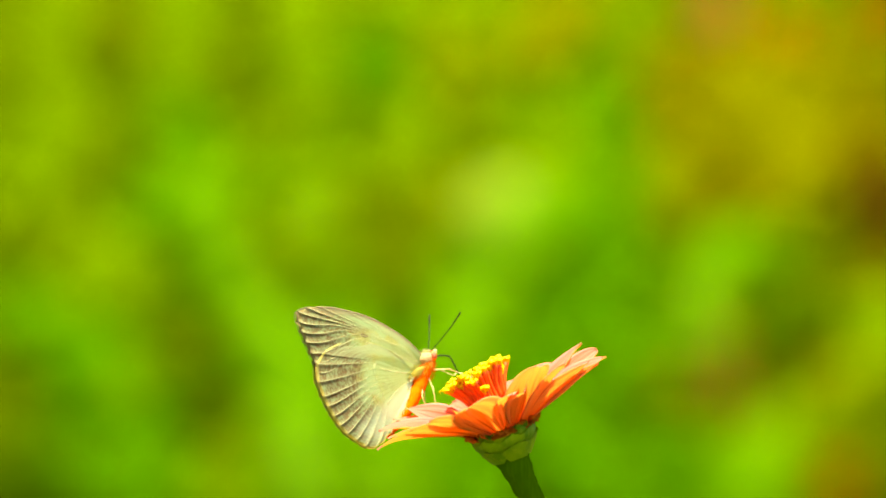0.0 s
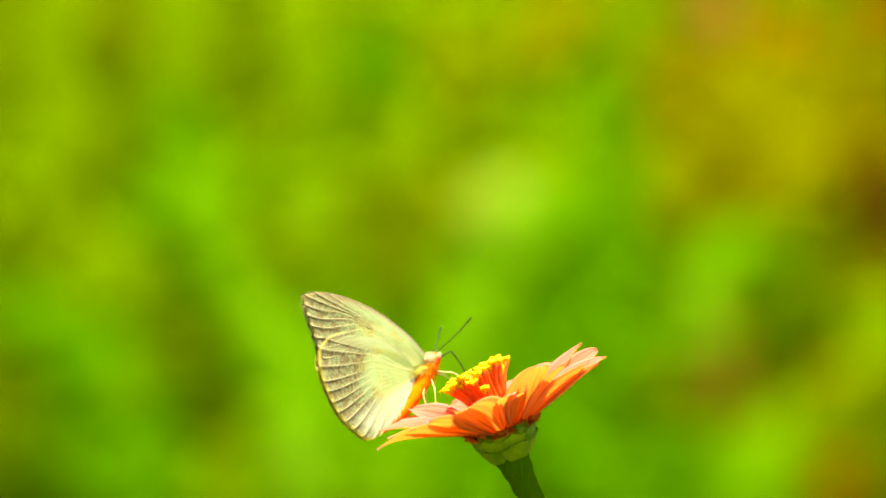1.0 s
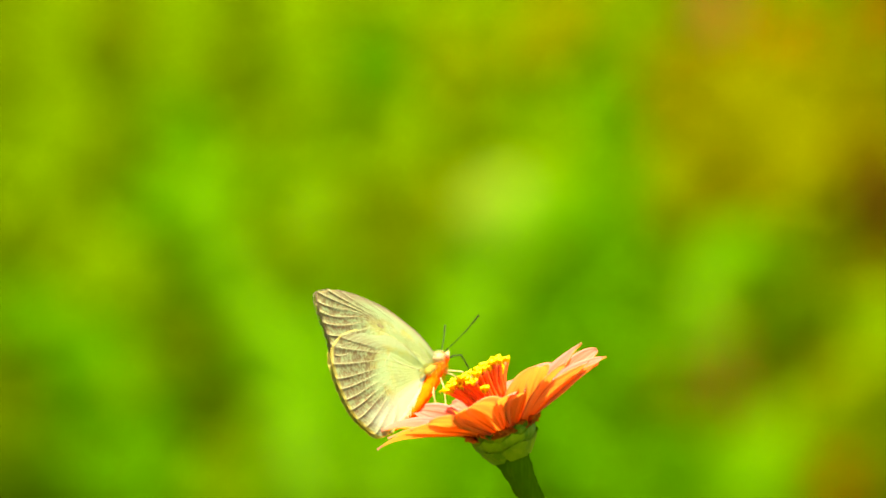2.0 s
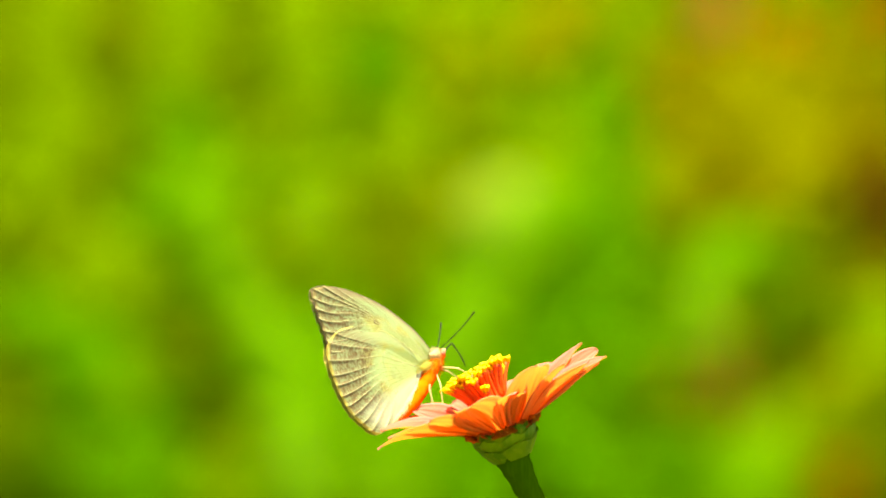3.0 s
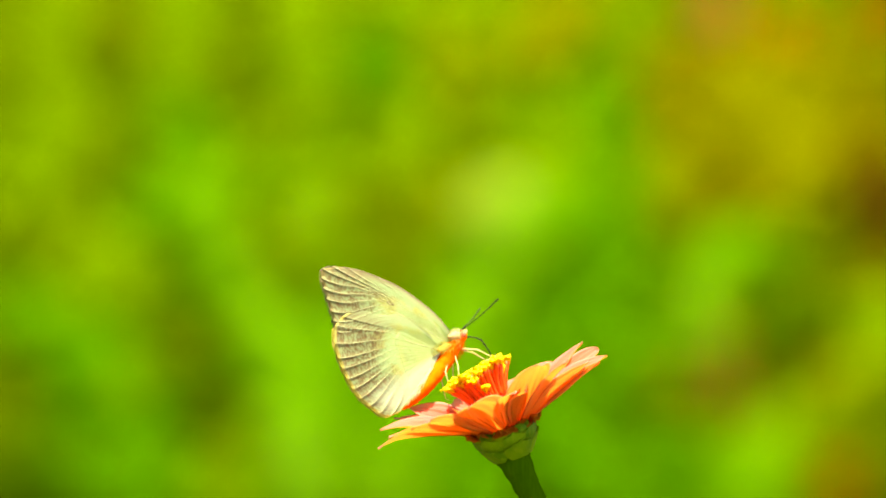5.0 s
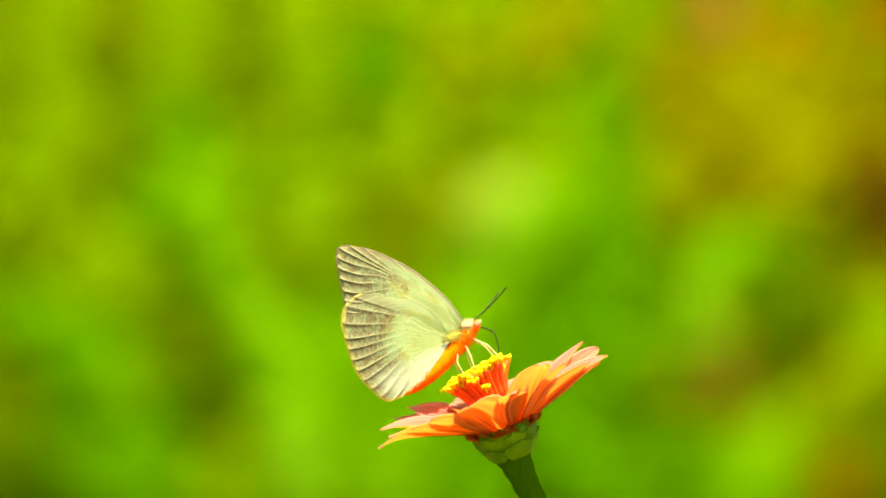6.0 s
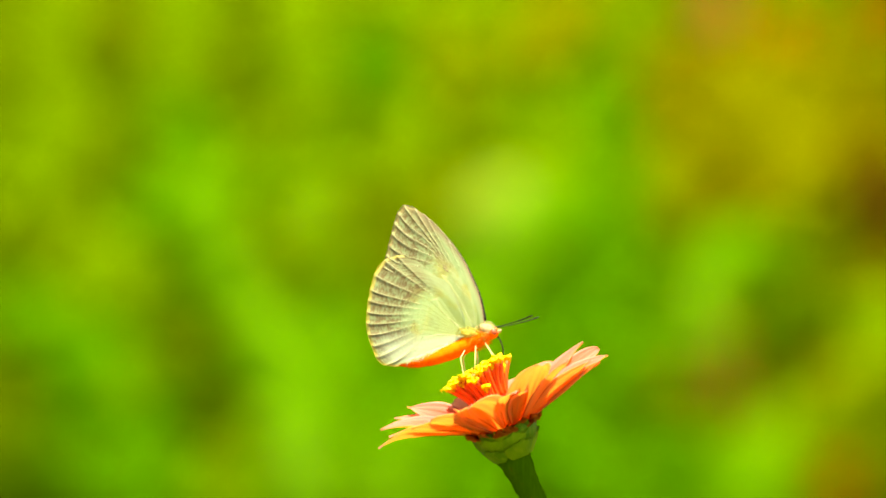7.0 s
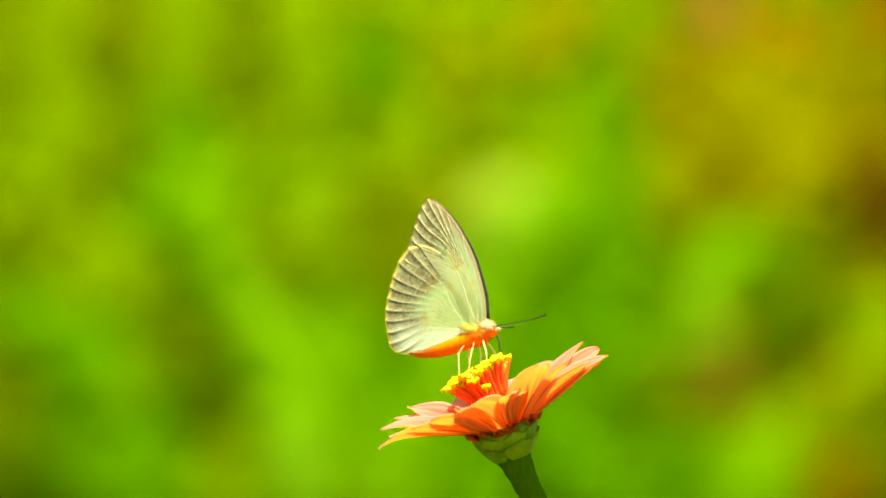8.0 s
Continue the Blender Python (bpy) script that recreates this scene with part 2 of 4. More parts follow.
M_LEAF = {
    "backing": foliage("meadow_leaf", (0.151, 0.225, 0.0000), (0.209, 0.311, 0.0000), 0.50, 11.0),
    "bright": foliage("bright_leaf", (0.176, 0.360, 0.004), (0.250, 0.515, 0.006), 0.50, 9.0),
    "green": foliage("green_leaf", (0.098, 0.262, 0.0000), (0.142, 0.378, 0.0000), 0.50, 9.0),
    "lime": foliage("lime_leaf", (0.197, 0.307, 0.0000), (0.283, 0.443, 0.0000), 0.50, 9.0),
    "forest": foliage("dark_green_leaf", (0.066, 0.143, 0.0000), (0.094, 0.206, 0.0000), 0.45, 9.0),
    "olive": foliage("olive_leaf", (0.119, 0.164, 0.0000), (0.171, 0.236, 0.0000), 0.45, 9.0),
    "straw": foliage("straw_leaf", (0.275, 0.275, 0.0000), (0.395, 0.395, 0.0000), 0.45, 9.0),
    "ochre": foliage("ochre_leaf", (0.205, 0.176, 0.0000), (0.295, 0.254, 0.0000), 0.45, 9.0),
    # leaf colour lightened to stand for a blurred sun glint
    "pale": foliage("glint_leaf", (0.330, 0.470, 0.0250), (0.450, 0.630, 0.0350), 0.50, 9.0),
    "brown": foliage("dry_leaf", (0.082, 0.039, 0.0016), (0.118, 0.057, 0.0024), 0.30, 9.0),
    "rust": foliage("rusty_bloom", (0.320, 0.130, 0.0000), (0.460, 0.190, 0.0000), 0.40, 9.0),
    "pink": foliage("dusky_bloom", (0.280, 0.130, 0.0140), (0.400, 0.190, 0.0200), 0.40, 9.0),
}
M_GLOSSY = plain("glossy_leaf", (0.16, 0.28, 0.01), (0.22, 0.36, 0.02), 40, 0.36, 0.25, 0.3)
M_STALK = plain("stalk", (0.07, 0.12, 0.005), (0.14, 0.22, 0.01), 60, 0.9, 0.0)


def ground_material():
    n = Nodes("meadow_soil")
    tex = n.add("ShaderNodeTexCoord")
    a = n.noise(tex.outputs["Object"], 0.8, 5.0)
    b = n.noise(tex.outputs["Object"], 30.0, 5.0)
    col = n.mix(a.outputs["Fac"], (0.022, 0.042, 0.003), (0.055, 0.075, 0.006))
    col = n.mix(n.math("MULTIPLY", b.outputs["Fac"], 0.6), col, (0.055, 0.035, 0.014))
    return n.thin(col, col, 0.0, 0.9, 0.1, b.outputs["Fac"], 0.01)


M_GROUND = ground_material()


# ---- mesh helpers ----
def add_uv(me, name, uvs):
    layer = me.uv_layers.new(name=name)
    index = np.empty(len(me.loops), dtype=np.int32)
    me.loops.foreach_get("vertex_index", index)
    layer.data.foreach_set("uv", np.asarray(uvs, dtype=np.float32)[index].ravel())


def mesh_object(name, verts, faces, mats, parent=None, label="", slots=None, uvs=None, smooth=True):
    me = bpy.data.meshes.new(name)
    me.from_pydata([tuple(v) for v in verts], [], faces)
    for m in mats:
        me.materials.append(m)
    if slots is not None:
        me.polygons.foreach_set("material_index", slots)
    if uvs is not None:
        add_uv(me, "UVMap", uvs)
    if smooth:
        me.polygons.foreach_set("use_smooth", [True] * len(me.polygons))
    me.update()
    ob = new(name, me)
    if parent is not None:
        ob.parent = parent
    if label:
        tagged(ob, label)
    return ob


def tube_mesh(path, radii, sides=8, twist_ref=Vector((0, 1, 0))):
    """Rings along a path, with closed ends."""
    verts, faces = [], []
    n = len(path)
    for i, p in enumerate(path):
        p = Vector(p)
        way = (Vector(path[min(i + 1, n - 1)]) - Vector(path[max(i - 1, 0)])).normalized()
        ref = twist_ref if abs(way.dot(twist_ref)) < 0.95 else Vector((1, 0, 0))
        a = way.cross(ref).normalized()
        b = way.cross(a)
        for k in range(sides):
            t = 2 * math.pi * k / sides
            verts.append(p + (a * math.cos(t) + b * math.sin(t)) * radii[i])
    for i in range(n - 1):
        for k in range(sides):
            faces.append((i * sides + k, i * sides + (k + 1) % sides, (i + 1) * sides + (k + 1) % sides, (i + 1) * sides + k))
    faces.append(tuple(range(sides))[::-1])
    faces.append(tuple(range((n - 1) * sides, n * sides)))
    return verts, faces


def tube(name, path, radii, mat, parent, label="", sides=8):
    v, f = tube_mesh(path, radii, sides)
    return mesh_object(name, v, f, [mat], parent, label)


def smooth_path(points, steps):
    """A Catmull-Rom curve through a few points."""
    pts = [Vector(p) for p in points]
    pts = [pts[0] * 2 - pts[1]] + pts + [pts[-1] * 2 - pts[-2]]
    out = []
    for i in range(1, len(pts) - 2):
        a, b, c, d = pts[i - 1:i + 3]
        for k in range(steps):
            t = k / steps
            out.append(0.5 * (2 * b + (c - a) * t + (2 * a - 5 * b + 4 * c - d) * t * t + (3 * b - a - 3 * c + d) * t ** 3))
    out.append(pts[-2])
    return out


def blob(name, centre, radii, mat, parent, label="", tilt=0.0, rough=0.06, segs=20, rings=12, seed=0):
    """A rounded, slightly uneven body part."""
    verts, faces = [], []
    turn = Matrix.Rotation(tilt, 3, "Y")
    for i in range(rings + 1):
        th = math.pi * i / rings
        for k in range(segs):
            ph = 2 * math.pi * k / segs
            d = Vector((math.cos(th), math.sin(th) * math.cos(ph), math.sin(th) * math.sin(ph)))
            r = 1 + rough * noise.noise(d * 4 + Vector((seed, 0, 0)))
            verts.append(Vector(centre) + turn @ Vector((d.x * radii[0], d.y * radii[1], d.z * radii[2])) * r)
    for i in range(rings):
        for k in range(segs):
            faces.append((i * segs + k, i * segs + (k + 1) % segs, (i + 1) * segs + (k + 1) % segs, (i + 1) * segs + k))
    return mesh_object(name, verts, faces, [mat], parent, label)


def hairs(name, centre, radii, count, length, mat, parent, sweep, seed, tilt=0.0):
    """Fine hairs standing on a rounded body part and swept one way."""
    rng = np.random.default_rng(seed)
    turn = Matrix.Rotation(tilt, 3, "Y")
    verts, faces = [], []
    for _ in range(count):
        d = Vector(rng.normal(size=3)).normalized()
        p = Vector(centre) + turn @ Vector((d.x * radii[0], d.y * radii[1], d.z * radii[2]))
        way = (d + Vector(sweep) + Vector(rng.normal(size=3)) * 0.25).normalized()
        side = way.cross(Vector((0.3, 0.9, 0.2))).normalized() * length * 0.05
        other = way.cross(side)
        k = len(verts)
        verts += [p + side, p - side * 0.5 + other * 0.8, p - side * 0.5 - other * 0.8, p + way * length * rng.uniform(0.5, 1.1)]
        faces += [(k, k + 1, k + 3), (k + 1, k + 2, k + 3), (k + 2, k, k + 3)]
    return mesh_object(name, verts, faces, [mat], parent)


def thing(name, label, category, group="", kind="", at=(0, 0, 0)):
    e = new(name)
    e.empty_display_size = 0.02
    e.location = at
    return tagged(e, label, category, group, kind)


# ---- ground ----
def bank_height(y):
    """The meadow is level round the flower and climbs a steep bank behind it."""
    return min(max((y - 3.05) / 0.7, 0.0), 1.2)


def build_ground():
    xs = np.concatenate([[-600, -120, -30, -12], np.linspace(-4, 4, 60), [12, 30, 120, 600]])
    ys = np.concatenate([[-600, -120, -30, -12], np.linspace(-4, 2.9, 40), np.linspace(3.0, 4.1, 45), [4.6, 6, 12, 30, 120, 600]])
    verts = []
    for y in ys:
        for x in xs:
            near = abs(x) < 5 and abs(y) < 5
            verts.append((x, y, bank_height(y) + (0.018 * noise.noise((x * 2.1, y * 2.1, 0)) if near else 0.0)))
    w = len(xs)
    faces = [(j * w + i, j * w + i + 1, (j + 1) * w + i + 1, (j + 1) * w + i) for j in range(len(ys) - 1) for i in range(w - 1)]
    g = mesh_object("ground", verts, faces, [M_GROUND])
    tagged(g, "green meadow soil rising to a steep overgrown bank", "ground", kind="structure")


build_ground()


# ---- foliage behind ----
def leaf_cloud(points, sizes, rng, upward=0.5, slim=0.55, bend=0.25):
    """Many small pointed leaves, each folded along its midrib."""
    n = len(points)
    way = rng.normal(size=(n, 3))
    way[:, 2] = way[:, 2] * 0.8 + 0.5
    way /= np.linalg.norm(way, axis=1)[:, None]
    up = rng.normal(size=(n, 3)) * (1 - upward) + np.array([0.1, -0.7, 0.75]) * upward
    side = np.cross(way, up)
    side /= np.linalg.norm(side, axis=1)[:, None] + 1e-9
    nor = np.cross(side, way)
    s = sizes[:, None]
    a = points
    m = points + way * s * 0.5 - nor * s * 0.0
    b = points + way * s - nor * s * bend
    l = m + side * s * slim * 0.5 + nor * s * 0.08
    r = m - side * s * slim * 0.5 + nor * s * 0.08
    verts = np.stack([a, l, b, r], axis=1).reshape(-1, 3)
    faces = [(4 * i, 4 * i + 1, 4 * i + 2) for i in range(n)] + [(4 * i, 4 * i + 2, 4 * i + 3) for i in range(n)]
    return verts, faces


def build_meadow():
    rng = np.random.default_rng(11)
    n, wide = 44000, 9000
    near = np.column_stack([rng.uniform(-1.1, 1.1, n), rng.uniform(2.88, 3.02, n), rng.uniform(0.0, 1.2, n)])
    side = rng.uniform(1.05, 2.4, wide) * rng.choice([-1, 1], wide)
    more = np.column_stack([side, rng.uniform(2.90, 3.03, wide), rng.uniform(0.0, 1.2, wide)])
    pts = np.vstack([near, more])
    pts[:, 1] += 0.7 * pts[:, 2]
    sizes = np.concatenate([rng.uniform(0.022, 0.055, n), rng.uniform(0.05, 0.10, wide)])
    v, f = leaf_cloud(pts, sizes, rng)
    m = mesh_object("meadow_foliage", v, f, [M_LEAF["backing"]], smooth=False)
    tagged(m, "dense olive green wild meadow foliage covering the bank", "foliage", kind="stuff")


build_meadow()

# Plants of the bed behind the flower: places across and down in steps of an eighth of a millimetre at the flower, see bed().
PX = 0.00012755


def bed(x, y, d):
    """A place on the sloping bank behind the flower, from across and down in steps of PX at the flower; d below 4.5 stands further out."""
    k = (441 - y) * PX / 1.5
    far = (4.345 + 0.7 * 0.6 + (d - 4.5) * 0.1) / (1 - 0.7 * k)
    return Vector(((x - 784) * PX * far / 1.5, far - 1.5, 0.6 + k * far))


def bed_plant(name, label, category, leaf, spine, width, d=4.4, size=(0.010, 0.023), seed=0, upward=0.55, head=False):
    """A plant of the bed: a bent stalk from the ground and leaves massed along the spine."""
    rng = np.random.default_rng(seed + 100)
    long = sum(math.dist(p, q) for p, q in zip(spine, spine[1:]))
    count = int((long + width) * width * 0.0156)
    way = [bed(x, y, d) for x, y in spine]
    low = min(way, key=lambda p: p.z)
    chain = way if way[0].z < way[-1].z else way[::-1]
    foot = Vector((low.x + rng.uniform(-0.02, 0.02), low.y + 0.13, bank_height(low.y + 0.13)))
    e = thing(name, label, category, "bed plants", at=foot)
    path = [Vector((0, 0, -0.01))] + [p - foot for p in chain]
    path = smooth_path(path, 8)
    tube("stalk", path, [0.004 * (1 - 0.6 * i / len(path)) for i in range(len(path))], M_STALK, e, sides=6)
    curve = smooth_path([p - foot for p in chain], 10) if len(chain) > 1 else [chain[0] - foot]
    at = rng.integers(0, len(curve), count)
    r = width * PX * 4.8 / 1.5 * 0.5
    ball = np.clip(rng.normal(size=(count, 3)) * 0.62, -1.5, 1.5)
    pts = np.array([curve[i] for i in at]) + ball * np.array([r, 0.02, r])
    pts[:, 2] -= 0.2 * size[1]
    v, f = leaf_cloud(pts, rng.uniform(size[0], size[1], count), rng, upward)
    mesh_object("bloom" if head else "foliage", v, f, [M_LEAF[leaf]], e, smooth=False)
    return e


LOOKS = {
    "bright": ("leafy_plant", "tall bright green leafy plant on the bank", "plant"),
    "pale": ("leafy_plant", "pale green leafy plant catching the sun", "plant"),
    "green": ("leafy_plant", "fresh green leafy plant on the bank", "plant"),
    "forest": ("leafy_plant", "dark green leafy plant among brighter ones", "plant"),
    "lime": ("leafy_plant", "yellow-green leafy plant on the bank", "plant"),
    "olive": ("leafy_plant", "dull olive green leafy plant on the bank", "plant"),
    "straw": ("leafy_plant", "straw yellow ripening plant on the bank", "plant"),
    "ochre": ("dry_plant", "ochre half-dry plant on the bank", "plant"),
    "brown": ("dry_plant", "withered brown plant among the green", "plant"),
    "rust": ("flowering_plant", "plant topped with rusty orange blooms", "plant"),
    "pink": ("flowering_plant", "plant topped with dusky pink blooms", "plant"),
}
PLANTS = (
    # top, from left to right
    ("olive", ((30, -20), (35, 90), (40, 200)), 70), ("lime", ((85, 0), (80, 100), (75, 190)), 80), ("lime", ((70, 230), (78, 300), (80, 370)), 105),
    ("olive", ((190, -20), (197, 80), (185, 150)), 75), ("ochre", ((225, 20), (222, 90)), 34), ("lime", ((150, 180), (140, 240)), 60),
    ("olive", ((210, 230), (200, 280), (190, 320)), 60), ("lime", ((335, -30), (330, 60), (335, 140)), 105), ("lime", ((270, 120), (265, 200)), 60),
    ("green", ((330, 200), (325, 250), (330, 290)), 80), ("olive", ((440, 30), (432, 100), (428, 170)), 66), ("lime", ((455, 230), (460, 280)), 60),
    ("lime", ((515, -20), (515, 60), (505, 120)), 60), ("lime", ((560, -30), (553, 80), (550, 190)), 62), ("bright", ((552, 120), (555, 210)), 50),
    ("green", ((640, 30), (645, 90), (640, 150)), 50), ("olive", ((620, 0), (635, 60)), 60), ("green", ((590, 210), (585, 280)), 50),
    ("green", ((690, 110), (690, 170)), 45), ("lime", ((712, 200), (708, 270), (720, 310)), 75), ("lime", ((720, -20), (740, 40)), 80),
    ("straw", ((790, 60), (813, 100), (810, 160)), 80), ("lime", ((830, 70), (815, 130), (800, 180)), 100), ("lime", ((870, -20), (890, 40)), 80),
    ("straw", ((940, 60), (975, 65), (930, 100)), 70), ("ochre", ((1020, -20), (1022, 30)), 55), ("olive", ((960, 120), (890, 170), (830, 225)), 60),
    ("lime", ((1005, 180), (1000, 250), (990, 300)), 80), ("lime", ((900, 240), (885, 270)), 60), ("green", ((930, 190), (925, 220)), 40),
    ("lime", ((1125, 30), (1120, 90)), 80), ("straw", ((1160, 120), (1155, 190)), 60), ("green", ((1065, 130), (1070, 220), (1072, 300)), 75),
    ("lime", ((1080, -10), (1075, 70)), 60), ("olive", ((1180, -10), (1190, 60)), 55), 
    ("ochre", ((1210, 90), (1222, 150), (1215, 230)), 95), ("lime", ((1402, -25), (1400, 5)), 55), 
    ("olive", ((1490, -10), (1488, 50)), 55), ("ochre", ((1450, 90), (1440, 120)), 60),
    ("straw", ((1370, 130), (1356, 180), (1350, 240)), 115), ("straw", ((1290, 200), (1295, 260)), 90), ("straw", ((1510, 110), (1495, 160)), 70),
    ("ochre", ((1545, 140), (1540, 210), (1545, 260)), 75), ("straw", ((1440, 240), (1420, 300)), 80), ("ochre", ((1300, 150), (1290, 170)), 60),
    # middle
    ("olive", ((190, 340), (120, 400), (30, 465)), 40), ("lime", ((165, 430), (177, 490), (165, 545)), 105), ("lime", ((120, 500), (110, 540)), 60),
    ("forest", ((325, 470), (322, 540)), 62), ("lime", ((262, 450), (265, 520)), 50), ("green", ((260, 360), (250, 410)), 60),
    ("bright", ((330, 310), (360, 360), (385, 420)), 84), ("bright", ((345, 380), (352, 400)), 46), ("forest", ((428, 310), (470, 420), (500, 500)), 36),
    ("bright", ((425, 500), (445, 550), (470, 610)), 96), ("bright", ((520, 320), (525, 370)), 44), ("green", ((50, 540), (45, 590)), 80),
    ("bright", ((562, 330), (566, 410), (575, 490)), 74), ("olive", ((690, 350), (695, 430), (685, 500)), 105), ("olive", ((640, 320), (650, 360)), 60),
    ("lime", ((735, 290), (740, 320)), 60), ("straw", ((808, 335), (812, 375)), 36),
    ("bright", ((870, 430), (833, 480), (790, 550)), 86), ("bright", ((950, 390), (930, 440)), 80), ("lime", ((985, 310), (1000, 330)), 60),
    ("green", ((1020, 370), (1010, 430)), 65), ("olive", ((925, 500), (915, 540)), 40), ("green", ((1000, 540), (990, 600)), 85),
    ("green", ((1078, 350), (1076, 440), (1070, 500)), 72), ("lime", ((1150, 310), (1158, 370)), 70), ("ochre", ((1240, 320), (1225, 390)), 74),
    ("straw", ((1200, 250), (1195, 310)), 60), ("ochre", ((1310, 310), (1300, 340)), 60), ("straw", ((1415, 300), (1395, 350), (1370, 390)), 76),
    ("brown", ((1550, 310), (1540, 370), (1548, 430)), 92), ("olive", ((1465, 370), (1450, 430)), 55), ("green", ((1345, 410), (1355, 450)), 60),
    ("bright", ((1278, 420), (1262, 490), (1240, 570)), 66), ("forest", ((1172, 460), (1168, 510), (1160, 560)), 62), ("green", ((1110, 480), (1100, 550)), 60),
    ("forest", ((1385, 520), (1380, 580)), 72), ("olive", ((1330, 510), (1340, 550)), 50), ("olive", ((1475, 470), (1470, 540)), 75),
    ("ochre", ((1555, 450), (1548, 480)), 60), ("lime", ((1560, 550), (1540, 580)), 60),
    # bottom
    ("olive", ((25, 640), (22, 720), (20, 780)), 60), ("forest", ((80, 740), (78, 800), (70, 850)), 72), ("green", ((150, 600), (160, 660), (210, 730)), 115),
    ("lime", ((215, 640), (220, 730)), 60), ("olive", ((325, 600), (335, 650)), 75), ("forest", ((370, 680), (378, 730), (385, 770)), 82),
    ("brown", ((395, 720), (425, 765)), 40), ("bright", ((480, 600), (497, 690), (505, 790)), 92), ("bright", ((525, 760), (530, 900)), 90),
    ("lime", ((415, 820), (408, 890)), 75), ("green", ((265, 790), (262, 900)), 95), ("green", ((165, 800), (170, 880)), 60),
    ("bright", ((600, 560), (605, 660), (600, 760)), 90), ("green", ((650, 640), (655, 760)), 90), ("bright", ((690, 790), (710, 900)), 100),
    ("green", ((800, 770), (820, 840), (840, 900)), 100), ("green", ((745, 610), (760, 700)), 80), ("green", ((900, 620), (930, 700), (970, 780)), 90),
    ("green", ((1100, 600), (1095, 690)), 75), ("bright", ((1125, 610), (1130, 650)), 50), ("green", ((1020, 800), (1020, 880)), 75),
    ("forest", ((1150, 690), (1148, 750), (1140, 800)), 72), ("pink", ((1262, 640), (1265, 720)), 66), ("olive", ((1240, 620), (1250, 700), (1270, 750)), 80),
    ("green", ((1235, 580), (1225, 610)), 60), ("forest", ((1362, 620), (1352, 660)), 34), ("brown", ((1425, 640), (1410, 680)), 34),
    ("lime", ((1585, 590), (1530, 650), (1450, 720), (1370, 800)), 62), ("straw", ((1550, 620), (1440, 730)), 24), ("bright", ((1360, 800), (1336, 850), (1310, 900)), 92),
    ("green", ((1200, 780), (1210, 880)), 90), ("green", ((1120, 830), (1115, 900)), 75), ("rust", ((1485, 840), (1480, 880)), 40),
    ("olive", ((1550, 720), (1535, 790), (1550, 860)), 70), ("olive", ((1440, 790), (1430, 860)), 50), ("green", ((1060, 700), (1070, 780)), 70),
)
# Blooms and withered tops that show among the ochre plants.
TOPS = (
    ("rust", ((1395, 55), (1410, 85)), 62), ("rust", ((1575, 0), (1566, 45)), 50), ("pink", ((1265, -20), (1272, 40), (1255, 95)), 50), ("brown", ((1556, 330), (1550, 400)), 56),
    ("straw", ((1310, 110), (1305, 150)), 60), ("straw", ((1450, 110), (1440, 150)), 60), ("straw", ((1240, 150), (1250, 190)), 50),
)
# Slender plants that stand out from the rest.
TALL = (
    # pale leaves massed in a round spot: a painted, out-of-focus glint
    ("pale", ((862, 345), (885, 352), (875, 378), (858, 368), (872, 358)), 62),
    ("bright", ((340, 300), (375, 410), (430, 520), (480, 640), (505, 760), (525, 900)), 44),
    ("lime", ((545, -20), (552, 120), (560, 290), (575, 460)), 32),
    ("bright", ((1005, 320), (935, 430), (870, 520), (820, 620), (790, 740)), 44),
    ("bright", ((1290, 410), (1262, 500), (1232, 600)), 24),
    ("olive", ((455, 350), (470, 420), (495, 490)), 22),
    ("olive", ((700, 320), (705, 420), (690, 520)), 40),
)
for leaf, spine, width in PLANTS:
    bed_plant(*LOOKS[leaf], leaf, spine, width, seed=int(spine[0][0] * 7 + spine[0][1] + 500), head=leaf in ("rust", "pink"))
for leaf, spine, width in TOPS:
    bed_plant(*LOOKS[leaf], leaf, spine, width, d=4.3, seed=int(spine[0][0] * 7 + spine[0][1] + 500), head=leaf in ("rust", "pink"))
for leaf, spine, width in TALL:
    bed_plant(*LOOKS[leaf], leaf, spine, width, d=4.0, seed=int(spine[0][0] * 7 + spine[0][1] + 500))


def glossy_plant(x, y, leaves, size, spread, seed):
    """A plant whose smooth upper leaves tilt towards the sun and glint."""
    rng = random.Random(seed)
    top = bed(x, y, 4.1)
    foot = Vector((top.x + 0.01, top.y + 0.13, bank_height(top.y + 0.13)))
    e = thing("leafy_plant", "plant with a few smooth leaves glinting in the sun", "plant", "bed plants", at=foot)
    tube("stalk", smooth_path([Vector((0, 0, -0.01)), (top - foot) * 0.6, top - foot], 6), [0.003] * 13, M_STALK, e, sides=6)
    n = 8
    for k in range(leaves):
        verts, faces = [], []
        for i in range(n + 1):
            t = i / n
            w = 0.42 * size * math.sin(math.pi * (0.06 + 0.90 * t)) ** 0.7
            for j in (-1, -0.5, 0, 0.5, 1):
                verts.append(Vector((j * w, (t - 0.5) * size, 0.03 * size * (abs(j) - (2 * t - 1) ** 2))))
        skin = len(verts)
        verts += [p - Vector((0, 0, 0.0004)) for p in verts]
        for i in range(n):
            for j in range(4):
                a = i * 5 + j
                faces += [(a, a + 1, a + 6, a + 5), (skin + a, skin + a + 5, skin + a + 6, skin + a + 1)]
        leaf = mesh_object("leaf", verts, faces, [M_GLOSSY], e)
        at = top - foot + Vector((rng.uniform(-1, 1), -0.02, rng.uniform(-1, 1))) * spread
        leaf.matrix_basis = pose(*at) @ pose(0, 0, 0, 51.5 + rng.uniform(-4, 4), rng.uniform(-4, 4), 0) @ pose(0, 0, 0, 0, 0, rng.uniform(-70, 70))


